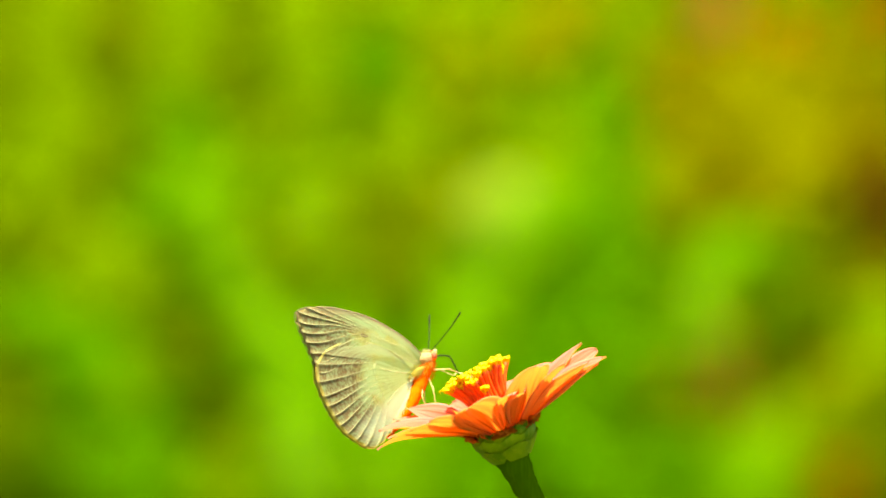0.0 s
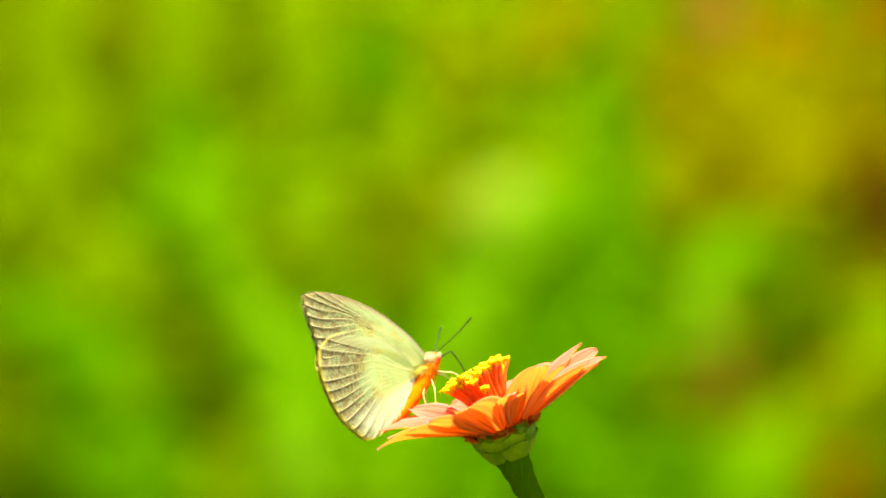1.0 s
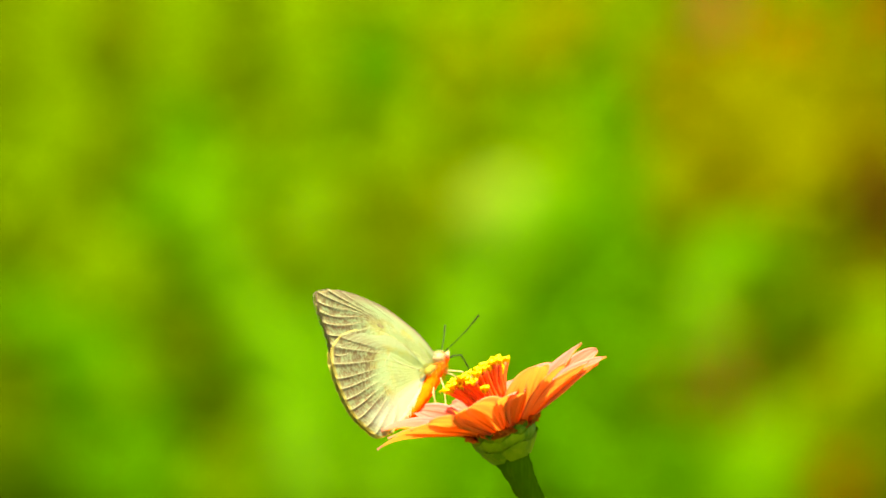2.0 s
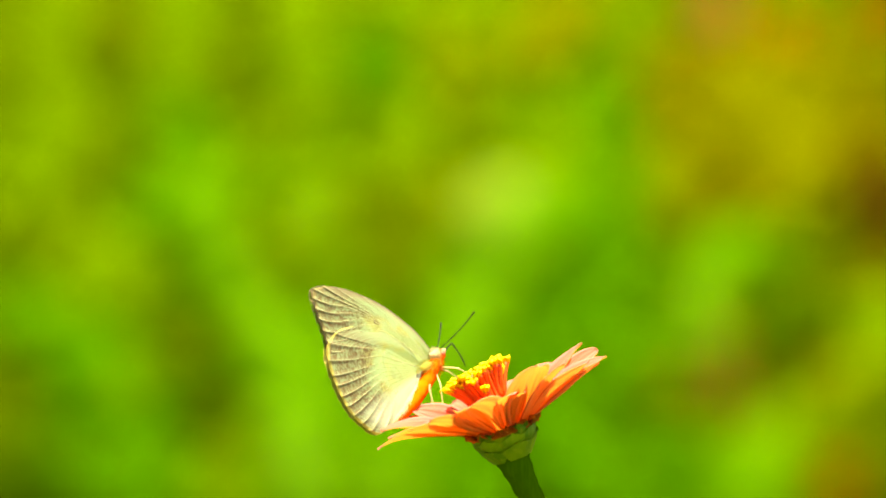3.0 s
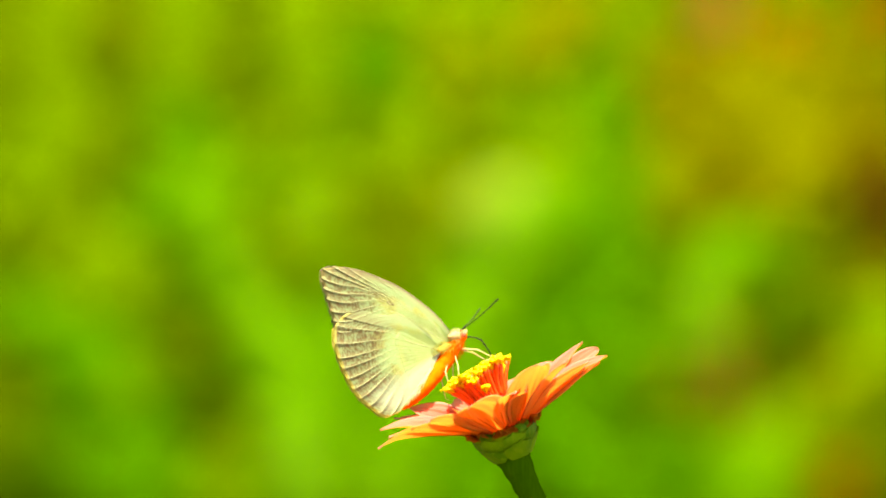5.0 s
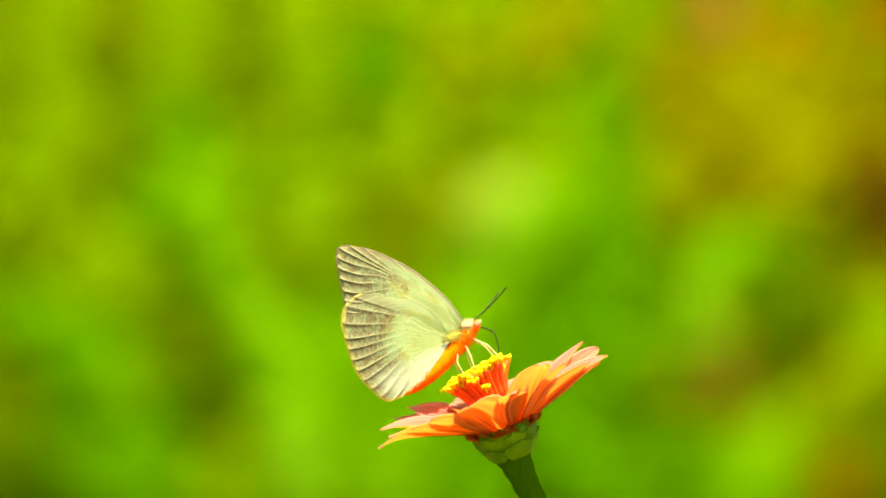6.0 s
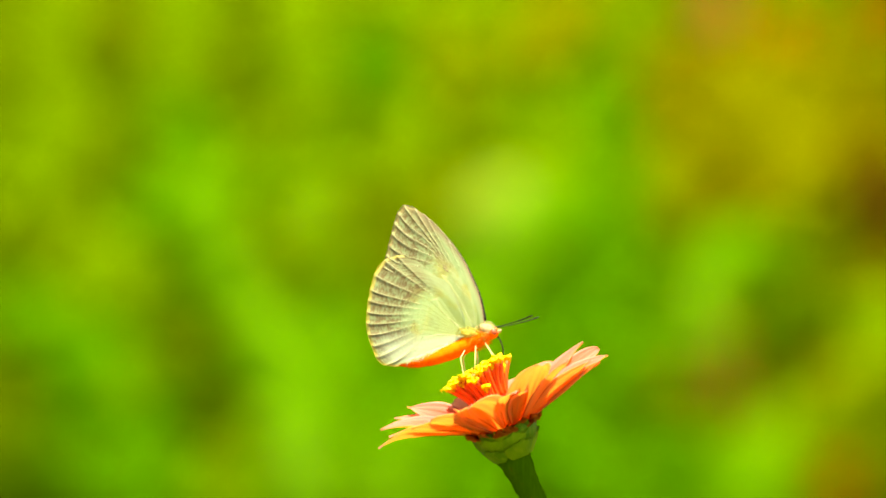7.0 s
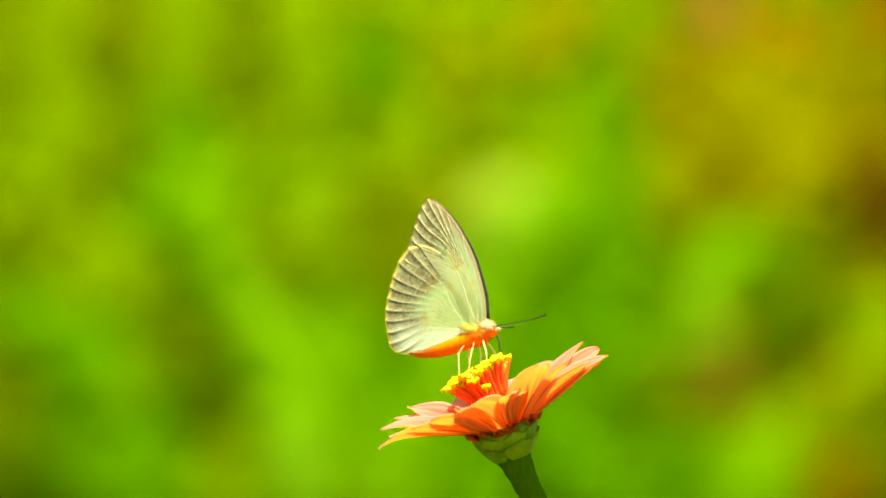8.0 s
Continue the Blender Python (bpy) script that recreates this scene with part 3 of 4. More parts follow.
glossy_plant(870, 352, 2, 0.013, 0.004, 2)


# ---- the zinnia ----
HEAD = pose(0.0129, 0.0, 0.5608) @ pose(0, 0, 0, 0, -18, 0) @ pose(0, 0, 0, 6, 0, 0)


def petal_mesh(reach, height, curl, width, cup, seed, point, late, foot=0.0054, lift=-0.0014):
    """A strap-shaped ray floret: two skins, paler above than below. Its foot is on the local x axis and its tip is at (reach, height)."""
    rng = random.Random(seed)
    nt, ns = 26, 16
    ph, amp = rng.uniform(0, 6), rng.uniform(0.15, 0.45)
    tips = rng.uniform(-0.2, 0.2)
    # the rise at the foot and the length that carry the bent midrib to its tip
    ts = [1 - (1 - i / nt) ** 1.7 for i in range(nt + 1)]
    bends = [(curl * b ** late, b - a) for a, b in zip(ts, ts[1:])]
    dx, dz = sum(math.cos(a) * d for a, d in bends), sum(math.sin(a) * d for a, d in bends)
    length = math.hypot(reach - foot, height - lift) / math.hypot(dx, dz)
    rise = math.atan2(height - lift, reach - foot) - math.atan2(dz, dx)
    rows = []
    x, z, ang = foot, lift, rise
    for i, t in enumerate(ts):
        w = width * 0.5 * (0.38 + 0.62 * math.sin(min(t / 0.62, 1) * math.pi / 2) ** 1.3) * (max(0.0, 1 - max(0, (t - 0.55) / 0.4501) ** (2.2 if point < 0.8 else 1.5))) ** point
        bow = width * tips * t * t
        line = []
        for k in range(ns + 1):
            s = 2 * k / ns - 1
            ridge = 0.00040 * math.cos(4 * math.pi * s) * (1 - t * 0.4)
            wave = 0.0009 * amp * math.sin(5 * t + ph + 2 * s) * t
            full = w / (width * 0.5)
            dz = (cup * width * s * s * (0.35 + 0.65 * t) + ridge) * full + wave
            line.append((Vector((x - math.sin(ang) * dz, s * w + bow, z + math.cos(ang) * dz)), (k / ns, t), Vector((-math.sin(ang), 0, math.cos(ang)))))
        rows.append(line)
        bend, step = bends[min(i, nt - 1)]
        ang = rise + bend
        x += math.cos(ang) * length * step
        z += math.sin(ang) * length * step
    verts, uvs, faces, slots = [], [], [], []
    w = ns + 1
    for side in (1, 0):
        for line in rows:
            for p, uv, nor in line:
                verts.append(p + nor * ((0.0001 if side else -0.0001) * (1.15 - uv[1])))
                uvs.append(uv)
    off = (nt + 1) * w
    for i in range(nt):
        for k in range(ns):
            a = i * w + k
            faces.append((a, a + w, a + w + 1, a + 1))
            slots.append(0)
            faces.append((off + a, off + a + 1, off + a + w + 1, off + a + w))
            slots.append(1)
    for i in range(nt):
        for k in (0, ns):
            a, b = i * w + k, (i + 1) * w + k
            faces.append((a, off + a, off + b, b) if k == 0 else (a, b, off + b, off + a))
            slots.append(0)
    return verts, faces, slots, uvs


# Ray florets: turn about the axis, reach and height of the tip, curl (degrees), width (mm), cup, roll (degrees), bluntness of the tip, lateness of the curl.
PETALS = (
    (356, 27.6, 8.4, -20, 8.6, 0.10, 24, 0.8, 1.6), (11, 26.0, 9.0, -14, 8.5, 0.08, 22, 0.7, 1.4), (27, 24.0, 11.2, -12, 6.5, 0.10, 14, 0.95, 1.4),
    (46, 20.0, 7.8, -14, 9.0, 0.08, 10, 0.6, 1.4), (68, 18.0, 6.0, -12, 9.5, 0.08, 0, 0.5, 1.4), (94, 17.2, 5.6, -12, 9.5, 0.08, 0, 0.5, 1.4),
    (119, 17.6, 5.8, -14, 9.0, 0.06, -6, 0.6, 1.4), (138, 20.2, 6.4, -12, 7.0, 0.10, -8, 0.9, 1.4), (150, 20.6, 9.2, -16, 7.6, 0.06, -26, 0.95, 1.6),
    (162, 24.0, 7.2, -20, 6.5, 0.10, -10, 0.9, 1.6), (173, 26.6, 6.8, -36, 6.0, 0.12, -16, 0.95, 2.0),
    (189, 28.6, 3.2, -40, 5.8, 0.14, 8, 0.9, 3.2), (202, 27.0, 5.6, -30, 7.0, 0.14, 6, 0.9, 2.4), (217, 24.4, 6.4, -16, 7.5, 0.12, 8, 0.8, 1.6),
    (231, 23.6, 7.4, -14, 8.5, 0.12, 6, 0.7, 1.6), (244, 21.2, 7.8, -30, 7.0, 0.14, -4, 0.6, 2.6),
    (259, 20.0, 8.0, -12, 12.5, 0.10, 12, 0.5, 1.4), (283, 18.6, 7.4, -34, 7.0, 0.14, 6, 0.5, 3.0), (299, 19.0, 7.6, -30, 6.5, 0.12, 12, 0.6, 2.6),
    (304, 20.6, 11.6, -10, 12.0, 0.08, -2, 0.4, 1.6), (322, 23.4, 10.2, -12, 8.0, 0.10, 12, 0.7, 1.4), (334, 24.6, 8.4, -12, 7.0, 0.10, -14, 0.8, 1.4), (346, 26.0, 6.6, -10, 7.0, 0.12, -12, 0.8, 1.4),
)


def floret_mesh(seed):
    """An open disc floret: a slender red tube that parts into five uneven yellow lobes, thick and curled outwards."""
    rng = random.Random(seed)
    lean = rng.uniform(0.0006, 0.0020)
    path = smooth_path([(0, 0, 0), (0.0003, 0, 0.004), (lean, 0, 0.0076)], 4)
    verts, faces = tube_mesh(path, [0.00042 + 0.00036 * (i / len(path)) ** 2 for i in range(len(path))], 7)
    slots = [0] * len(faces)
    tip = Vector((lean, 0, 0.0076))
    out = Vector((lean * 90, 0, 1)).normalized()
    a = out.cross(Vector((0, 1, 0))).normalized()
    b = out.cross(a)
    for k in range(5):
        t = 2 * math.pi * (k + rng.uniform(-0.2, 0.2)) / 5
        way, across = a * math.cos(t) + b * math.sin(t), b * math.cos(t) - a * math.sin(t)
        long, up, wide = rng.uniform(0.0009, 0.0016), rng.uniform(0.0007, 0.0017), rng.uniform(0.0006, 0.0009)
        line = ((0.0003, -0.0004, wide * 0.8), (0.5 * long, up * 0.8, wide), (0.85 * long, up, wide * 0.7), (long, up * 0.55, wide * 0.15))
        base = len(verts)
        for r, h, w in line:
            p = tip + way * r + out * h
            for q in (across * w, -across * w):
                verts += [p + q + out * 0.00016, p + q * 0.8 - out * 0.00016]
        for i in range(3):
            j = base + 4 * i
            for e in ((0, 2, 6, 4), (1, 5, 7, 3), (0, 4, 5, 1), (2, 3, 7, 6)):
                faces.append(tuple(j + x for x in e))
                slots.append(1)
        faces.append((base + 12, base + 14, base + 15, base + 13))
        slots.append(1)
    return verts, faces, slots


def build_zinnia():
    z = thing("zinnia", "orange zinnia in full bloom on a green stem", "flower", at=(0.045, 0.01, 0.0))
    place = Matrix.Translation((-0.045, -0.01, 0.0)) @ HEAD
    for k, (turn, reach, height, curl, width, cup, roll, point, late) in enumerate(PETALS):
        v, f, s, uv = petal_mesh(reach / 1000, height / 1000, radians(curl), width / 1000, cup, k, point, late)
        p = mesh_object("petal", v, f, [M_PETAL_TOP, M_PETAL_UNDER], z, slots=s, uvs=uv)
        p.matrix_basis = place @ pose(0, 0, 0, 0, 0, turn) @ pose(0, 0, 0, roll, 0, 0)
    # disc: a cone of red tubes, the outer ones open into yellow stars
    florets = []
    for k in range(5):
        v, f, s = floret_mesh(40 + k)
        florets.append(mesh_object("disc_floret", v, f, [M_TUBE, M_STAR], z, slots=s))
    bv, bf = tube_mesh([(0, 0, 0), (0.0001, 0, 0.003), (0.0002, 0, 0.0056), (0.0002, 0, 0.0064)], [0.0007, 0.0009, 0.0010, 0.0003], 7)
    bud = mesh_object("disc_bud", bv, bf, [M_BUD], z)
    rng = random.Random(5)
    disc = place @ pose(-0.0002, 0, 0.0014) @ pose(0, 0, 0, -8, -10, 0)
    rings = ((19, 0.0038, 16, 0.0026, True), (16, 0.0032, 12, 0.0026, True), (10, 0.0025, 8, 0.0014, True), (10, 0.0022, 8, 0.0036, False), (5, 0.0011, 4, 0.0036, False))
    laid = 0
    first_bud = True
    for count, radius, splay, height, open_ in rings:
        for k in range(count):
            turn = 360 * (k + rng.uniform(-0.35, 0.35)) / count
            m = disc @ pose(0, 0, 0, 0, 0, turn) @ pose(radius, 0, height + 0.0005 + rng.uniform(-0.0007, 0.0006)) @ pose(0, 0, 0, 0, splay + rng.uniform(-9, 9), 0) @ pose(0, 0, 0, 0, 0, rng.uniform(-40, 40))
            if open_:
                ob = florets[laid] if laid < 5 else new("disc_floret", florets[laid % 5].data)
                laid += 1
            else:
                ob = bud if first_bud else new("disc_bud", bud.data)
                first_bud = False
            ob.parent = z
            ob.matrix_basis = m
    # younger florets that open low on the side of the cone
    for turn, out, h, tilt in ((274, 0.0048, -0.0008, 14),):
        ob = new("disc_floret", florets[laid % 5].data)
        laid += 1
        ob.parent = z
        ob.matrix_basis = disc @ pose(0, 0, 0, 0, 0, turn) @ pose(out, 0, h) @ pose(0, 0, 0, 0, tilt, 0)
    # the cone that carries the florets, and the green cup below
    prof = [(0.0, 0.0055), (0.003, 0.0052), (0.0040, 0.0042), (0.0046, 0.0025), (0.0048, 0.0005), (0.0045, -0.001)]
    v, f = tube_mesh([(0, 0, h) for r, h in prof[::-1]], [max(r, 0.0004) for r, h in prof[::-1]], 20)
    mesh_object("receptacle", v, f, [M_BUD], z).matrix_basis = place
    cup = ((-0.0098, 0.0034), (-0.0084, 0.0040), (-0.0068, 0.0048), (-0.0052, 0.0058), (-0.0038, 0.0065), (-0.0024, 0.0068), (-0.0010, 0.0062), (0.0, 0.0052))
    v, f = tube_mesh([(0, 0, h) for h, r in cup], [r for h, r in cup], 24)
    mesh_object("calyx", v, f, [M_BRACT], z).matrix_basis = place
    heights, girths = [h for h, r in cup], [r for h, r in cup]
    # bracts: rounded scales that lie on the cup in three rows; the top row ends in ragged flaring tips
    for row, (count, low, long, half, flare) in enumerate(((5, -0.0086, 0.0044, 0.70, 0.0006), (7, -0.0066, 0.0048, 0.52, 0.0007), (14, -0.0040, 0.0042, 0.30, 0.0034))):
        for k in range(count):
            turn = 360 * (k + 0.5 * (row % 2)) / count + rng.uniform(-7, 7)
            size = long * rng.uniform(0.85, 1.15)
            verts, faces, slots = [], [], []
            dry = (9, 9, 4 if abs(math.sin(radians(turn))) < 0.6 or rng.random() < 0.25 else 8)[row]
            n, m = 9, 8
            for skin in (0.0, 0.00035):
                for i in range(n + 1):
                    t = i / n
                    wide = half * (0.7 + 0.3 * min(t / 0.3, 1)) * math.sqrt(max(0.02, 1 - max(0.0, (t - 0.4) / 0.6) ** 2.4))
                    for j in range(m + 1):
                        q = 2 * j / m - 1
                        h = low + size * t * (1 - 0.10 * q * q)
                        r = float(np.interp(h, heights, girths)) + (0.0007, 0.0004, 0.0001)[row] + 0.0005 * (1 - q * q) * math.sin(math.pi * min(1, t * 1.1)) + flare * t ** 3 - skin
                        if row == 2 and i >= n - 2:
                            r += rng.uniform(-0.0006, 0.0010)
                            h += rng.uniform(-0.0011, 0.0004)
                        a = wide * q
                        verts.append(Vector((r * math.cos(a), r * math.sin(a), h)))
            half_way = (n + 1) * (m + 1)
            for i in range(n):
                for j in range(m):
                    q = i * (m + 1) + j
                    faces += [(q, q + 1, q + m + 2, q + m + 1), (half_way + q, half_way + q + m + 1, half_way + q + m + 2, half_way + q + 1)]
                    slots += [1 if i >= dry else 0] * 2
            mesh_object("bract", verts, faces, [M_BRACT, M_FRINGE], z, slots=slots).matrix_basis = place @ pose(0, 0, 0, 0, 0, turn)
    # stem: leans away from the head, then down to the soil
    path = smooth_path([(0, 0, -0.02), (0.002, 0, 0.18), (-0.006, -0.002, 0.36), (-0.0161, -0.006, 0.51), (-0.0241, -0.0095, 0.5405), (-0.0266, -0.0100, 0.5468), (-0.0286, -0.0100, 0.5512), tuple(place @ Vector((0, 0, -0.007)))], 8)
    tube("stem", path, [0.0029 + 0.0001 * math.sin(i) + 0.0018 * max(0, (i - len(path) + 20) / 20) ** 1.5 for i in range(len(path))], M_STEM, z, sides=18)
    return z


zinnia = build_zinnia()


# ---- the butterfly ----
# Local axes: x to the head, z up, y to its left; the foot of the forewing's front edge is the origin. Millimetres.
FORE = ((0, 0), (0.1, 5.6), (-0.6, 10.2), (-1.95, 15.6), (-3.8, 19.9), (-6.2, 24.3), (-8.8, 27.8), (-10.5, 29.5), (-12.2, 30.5), (-13.4, 30.2), (-14.9, 28.3), (-16.2, 25.8), (-18.0, 22.1), (-19.5, 18.9), (-20.5, 15.8), (-19.6, 13.4), (-15.0, 8.0), (-9.0, 0.5))
HIND = ((-4.2, 3.0), (-6.0, 9.5), (-9.0, 14.2), (-12.7, 17.3), (-16.2, 18.8), (-19.0, 18.9), (-21.0, 17.9), (-22.7, 16.0), (-24.0, 13.5), (-25.1, 10.8), (-25.9, 8.2), (-26.6, 5.0), (-26.7, 2.0), (-26.2, -0.8), (-25.6, -3.4), (-24.5, -4.9), (-23.0, -5.4), (-21.4, -5.9), (-20.2, -5.5), (-18.8, -5.8), (-17.4, -4.7), (-16.0, -5.3), (-14.4, -4.1), (-12.8, -4.5), (-11.2, -3.3), (-9.8, -3.6), (-8.4, -2.5))
# The abdomen's midline and girth, from the thorax to the tip: x, z and radius.
ABDOMEN = ((-1.6, -3.3, 1.2), (-5.0, -4.1, 1.75), (-9.0, -4.9, 1.85), (-13.5, -5.5, 1.7), (-17.0, -5.7, 1.25), (-19.6, -5.7, 0.7), (-21.0, -5.6, 0.2))


def round_abdomen(x, z):
    """How far out a wing must lie to pass over the abdomen's side."""
    xs = [-p[0] for p in ABDOMEN]
    mid = float(np.interp(-x, xs, [p[1] for p in ABDOMEN]))
    r = float(np.interp(-x, xs, [p[2] for p in ABDOMEN])) + 0.12
    return math.sqrt(max(0.0, r * r - max(0.0, z - mid) ** 2)) if x > -21.5 else 0.0


def vein_line(cell, ends, k, i, steps):
    """Where vein k runs: its place along the rim and the way out, at step i from the cell to the margin."""
    u0, u1, reach = cell
    u = ends[k]
    a = u0 + (u1 - u0) * (u - ends[0]) / (ends[-1] - ends[0])
    s = i / steps
    return a + (u - a) * (1 - (1 - s) ** 1.9), reach + 0.02 + (0.985 - reach - 0.02) * s


def wing_mesh(outline, root, side, gap, belly, cell, ends, notch=0.0, fan=300, out=42):
    """A fan from the wing's root to its outline, slightly domed, pleated along its veins and scalloped, with two skins."""
    rim = [Vector((x, 0, z)) for x, z in outline]
    curve = smooth_path(rim, 12)
    lengths = [0.0]
    for p, q in zip(curve, curve[1:]):
        lengths.append(lengths[-1] + (q - p).length)
    verts, uvs, cells, faces = [], [], [], []

    def rim_at(u):
        goal = u * lengths[-1]
        k = max(i for i, d in enumerate(lengths) if d <= goal + 1e-9)
        k = min(k, len(curve) - 2)
        t = (goal - lengths[k]) / (lengths[k + 1] - lengths[k] + 1e-12)
        return curve[k].lerp(curve[k + 1], t)

    def cell_at(u, v):
        """The place between the veins, a whole number on each, and how far out past the cell."""
        i = min(max((v - cell[2] - 0.02) / (0.965 - cell[2]), 0), 1)
        at_u = [vein_line(cell, ends, k, i, 1)[0] for k in range(len(ends))]
        step = (ends[-1] - ends[0]) / (len(ends) - 1)
        at_u = [at_u[0] - step] + at_u + [at_u[-1] + step]
        return float(np.interp(u, at_u, range(len(at_u)))), i

    def ridge(u, v):
        """1 on a vein, -1 between two veins, fading towards the cell."""
        w, i = cell_at(u, v)
        if w <= 0 or w >= len(ends) + 1:
            return -1.0, 0.0
        front = min(max((u - 0.38) / 0.08, 0), 1) if cell[0] < 0.2 else 1
        return 2 * abs(math.cos(math.pi * w)) ** 6 - 1, i * i * (3 - 2 * i) * front

    def out_from_middle(u, v):
        """How far from the insect's middle the wing lies: domed, pleated along the veins, wrapped over the abdomen."""
        wave, fade = ridge(u, v)
        flat = gap + 0.45 * v + belly * math.sin(math.pi * min(v * 1.05, 1)) * math.sin(math.pi * u) + 0.10 * wave * fade
        if cell[0] < 0.2:
            return flat
        q = r + (rim_at(u) - r) * v
        return max(flat, round_abdomen(q.x, q.z) + 0.08 * wave)

    r = Vector((root[0], 0, root[1]))
    for skin in (0, 1):
        for i in range(fan + 1):
            u = i / fan
            p = rim_at(u)
            way = p - r
            wave, fade = ridge(u, 1.0)
            scallop = 1 - notch * (0.5 - 0.5 * wave) * fade
            for j in range(out + 1):
                v = j / out
                q = r + way * v * scallop
                y = side * (out_from_middle(u, v) + (0.04 if skin else -0.04))
                verts.append(Vector((q.x, y, q.z)) / 1000)
                uvs.append((u, v))
                cells.append((cell_at(u, v)[0], v))
    w = out + 1
    off = (fan + 1) * w
    for i in range(fan):
        for j in range(out):
            a = i * w + j
            one = (a, a + 1, a + w + 1, a + w)
            two = (off + a, off + a + w, off + a + w + 1, off + a + 1)
            if side > 0:
                one, two = one[::-1], two[::-1]
            faces += [one, two]
        a, b = i * w + out, (i + 1) * w + out
        faces.append((a, off + a, off + b, b))

    def at(u, v, lift=0.02):
        p = rim_at(u)
        q = r + (p - r) * v
        return Vector((q.x, side * (out_from_middle(u, v) + lift), q.z)) / 1000

    return verts, uvs, cells, faces, at


def add_wing(parent, name, outline, root, side, gap, belly, mat, cell, ends, label):
    v, uv, cells, f, at = wing_mesh(outline, root, side, gap, belly, cell, ends, 0.014 if name == "forewing" else 0.008)
    wing = mesh_object(name, v, f, [mat], parent, label, uvs=uv)
    add_uv(wing.data, "cells", cells)
    u0, u1, reach = cell
    # the cell: two stout veins and the cross vein between them
    for u, bow in ((u0, 0.05), (u1, -0.04)):
        tube("vein", [at(u + bow * math.sin(math.pi * k / 8), 0.04 + reach * k / 8) for k in range(9)], [0.00009 - 0.00005 * k / 8 for k in range(9)], M_VEIN, wing, sides=5)
    tube("vein", [at(u0 + (u1 - u0) * k / 6, reach + 0.04 - 0.05 * math.sin(math.pi * k / 6)) for k in range(7)], [0.00004] * 7, M_VEIN, wing, sides=5)
    for k, u in enumerate(ends):
        steps = 14
        path = [at(*vein_line(cell, ends, k, i, steps)) for i in range(steps + 1)]
        tube("vein", path, [0.00003 + 0.00004 * i / steps for i in range(steps + 1)], M_VEIN, wing, sides=5)
    return wing, at


def build_butterfly():
    b = thing("butterfly", "pale lemon butterfly with brown-dusted closed wings feeding on the zinnia", "butterfly")
    parts = {"forewing": []}
    for side in (-1, 1):
        wing, at = add_wing(b, "forewing", FORE, (-2.2, -1.6), side, 0.25, 0.35, M_FORE, (0.15, 0.50, 0.42), (0.30, 0.40, 0.45, 0.487, 0.519, 0.553, 0.588, 0.628, 0.662, 0.70), "lemon forewing dusted with brown")
        parts["forewing"].append(wing)
        # dark ring at the end of the cell
        ring = [at(0.44 + 0.014 * math.cos(t), 0.52 + 0.022 * math.sin(t), 0.05) for t in np.linspace(0, 2 * math.pi, 13)]
        tube("wing_spot", ring, [0.00007] * 13, M_VEIN_DARK, wing, sides=5)
        lead = [at(u, 0.995, 0.0) for u in np.linspace(0.01, 0.42, 24)]
        tube("wing_edge", lead, [(0.00042 - 0.00036 * i / 24) if side > 0 else 0.00010 for i in range(24)], M_DARK if side > 0 else M_LEAD, wing, sides=6)
        border = [at(u, 1.0, 0.0) for u in np.linspace(0.44, 0.82, 30)]
        tube("wing_border", border, [0.00006] * 30, M_VEIN_DARK, wing, sides=5)
        wing, at = add_wing(b, "hindwing", HIND, (-4.6, -1.8), side, 0.36, 0.42, M_HIND, (0.30, 0.66, 0.42), (0.36, 0.42, 0.472, 0.508, 0.547, 0.585, 0.623, 0.663, 0.703, 0.75), "lemon hindwing with a brown-dusted margin")
        edge = [at(u, 1.0, 0.0) for u in np.linspace(0.37, 0.86, 50)]
        tube("wing_edge", edge, [0.00006] * 50, M_RIM, wing, sides=5)
        # soft hair along the inner margin, lying over the abdomen
        rng = np.random.default_rng(21 + side)
        verts, faces = [], []
        for u in rng.uniform(0.83, 0.975, 150):
            root = at(u, rng.uniform(0.80, 0.99), 0.03)
            way = Vector((rng.normal(-0.9, 0.25), side * 0.12, rng.normal(-0.55, 0.25))) * rng.uniform(0.8, 1.8) / 1000
            wide = Vector((-way.z, 0, way.x)) * 0.07
            k = len(verts)
            verts += [root + wide, root - wide, root + Vector((0, side * 0.0001, 0)), root + way]
            faces += [(k, k + 1, k + 3), (k + 1, k + 2, k + 3), (k + 2, k, k + 3)]
        mesh_object("margin_hair", verts, faces, [M_MARGIN], wing, "cream hair", smooth=False)
    mm = 0.001
    for side in (-1, 1):
        blob("wing_root", (-3.7 * mm, side * 1.15 * mm, -1.7 * mm), (1.9 * mm, 0.35 * mm, 0.8 * mm), M_HAIR, b, "yellow hair at the wing roots", radians(20), 0.25, seed=7 + side)
    blob("thorax", (-2.8 * mm, 0, -3.2 * mm), (4.0 * mm, 1.6 * mm, 1.9 * mm), M_FUR, b, "furry orange thorax", radians(-8), 0.12)
    blob("ruff", (0.2 * mm, 0, -1.3 * mm), (1.8 * mm, 1.4 * mm, 1.25 * mm), M_RUFF, b, "cream fur ruff", radians(25), 0.2, seed=3)
    path = smooth_path([(x * mm, 0, z * mm) for x, z, r in ABDOMEN], 6)
    along = np.linspace(0, 1, len(ABDOMEN))
    girth = [float(np.interp(i / (len(path) - 1), along, [p[2] for p in ABDOMEN])) * (1 + 0.03 * math.sin(i * 2.1)) for i in range(len(path))]
    tube("abdomen", path, [g * mm for g in girth], M_FUR, b, "soft orange abdomen", 16)
    head = blob("head", (1.4 * mm, 0, -2.3 * mm), (1.4 * mm, 1.3 * mm, 1.35 * mm), M_FUR, b, "small orange head", 0, 0.1)
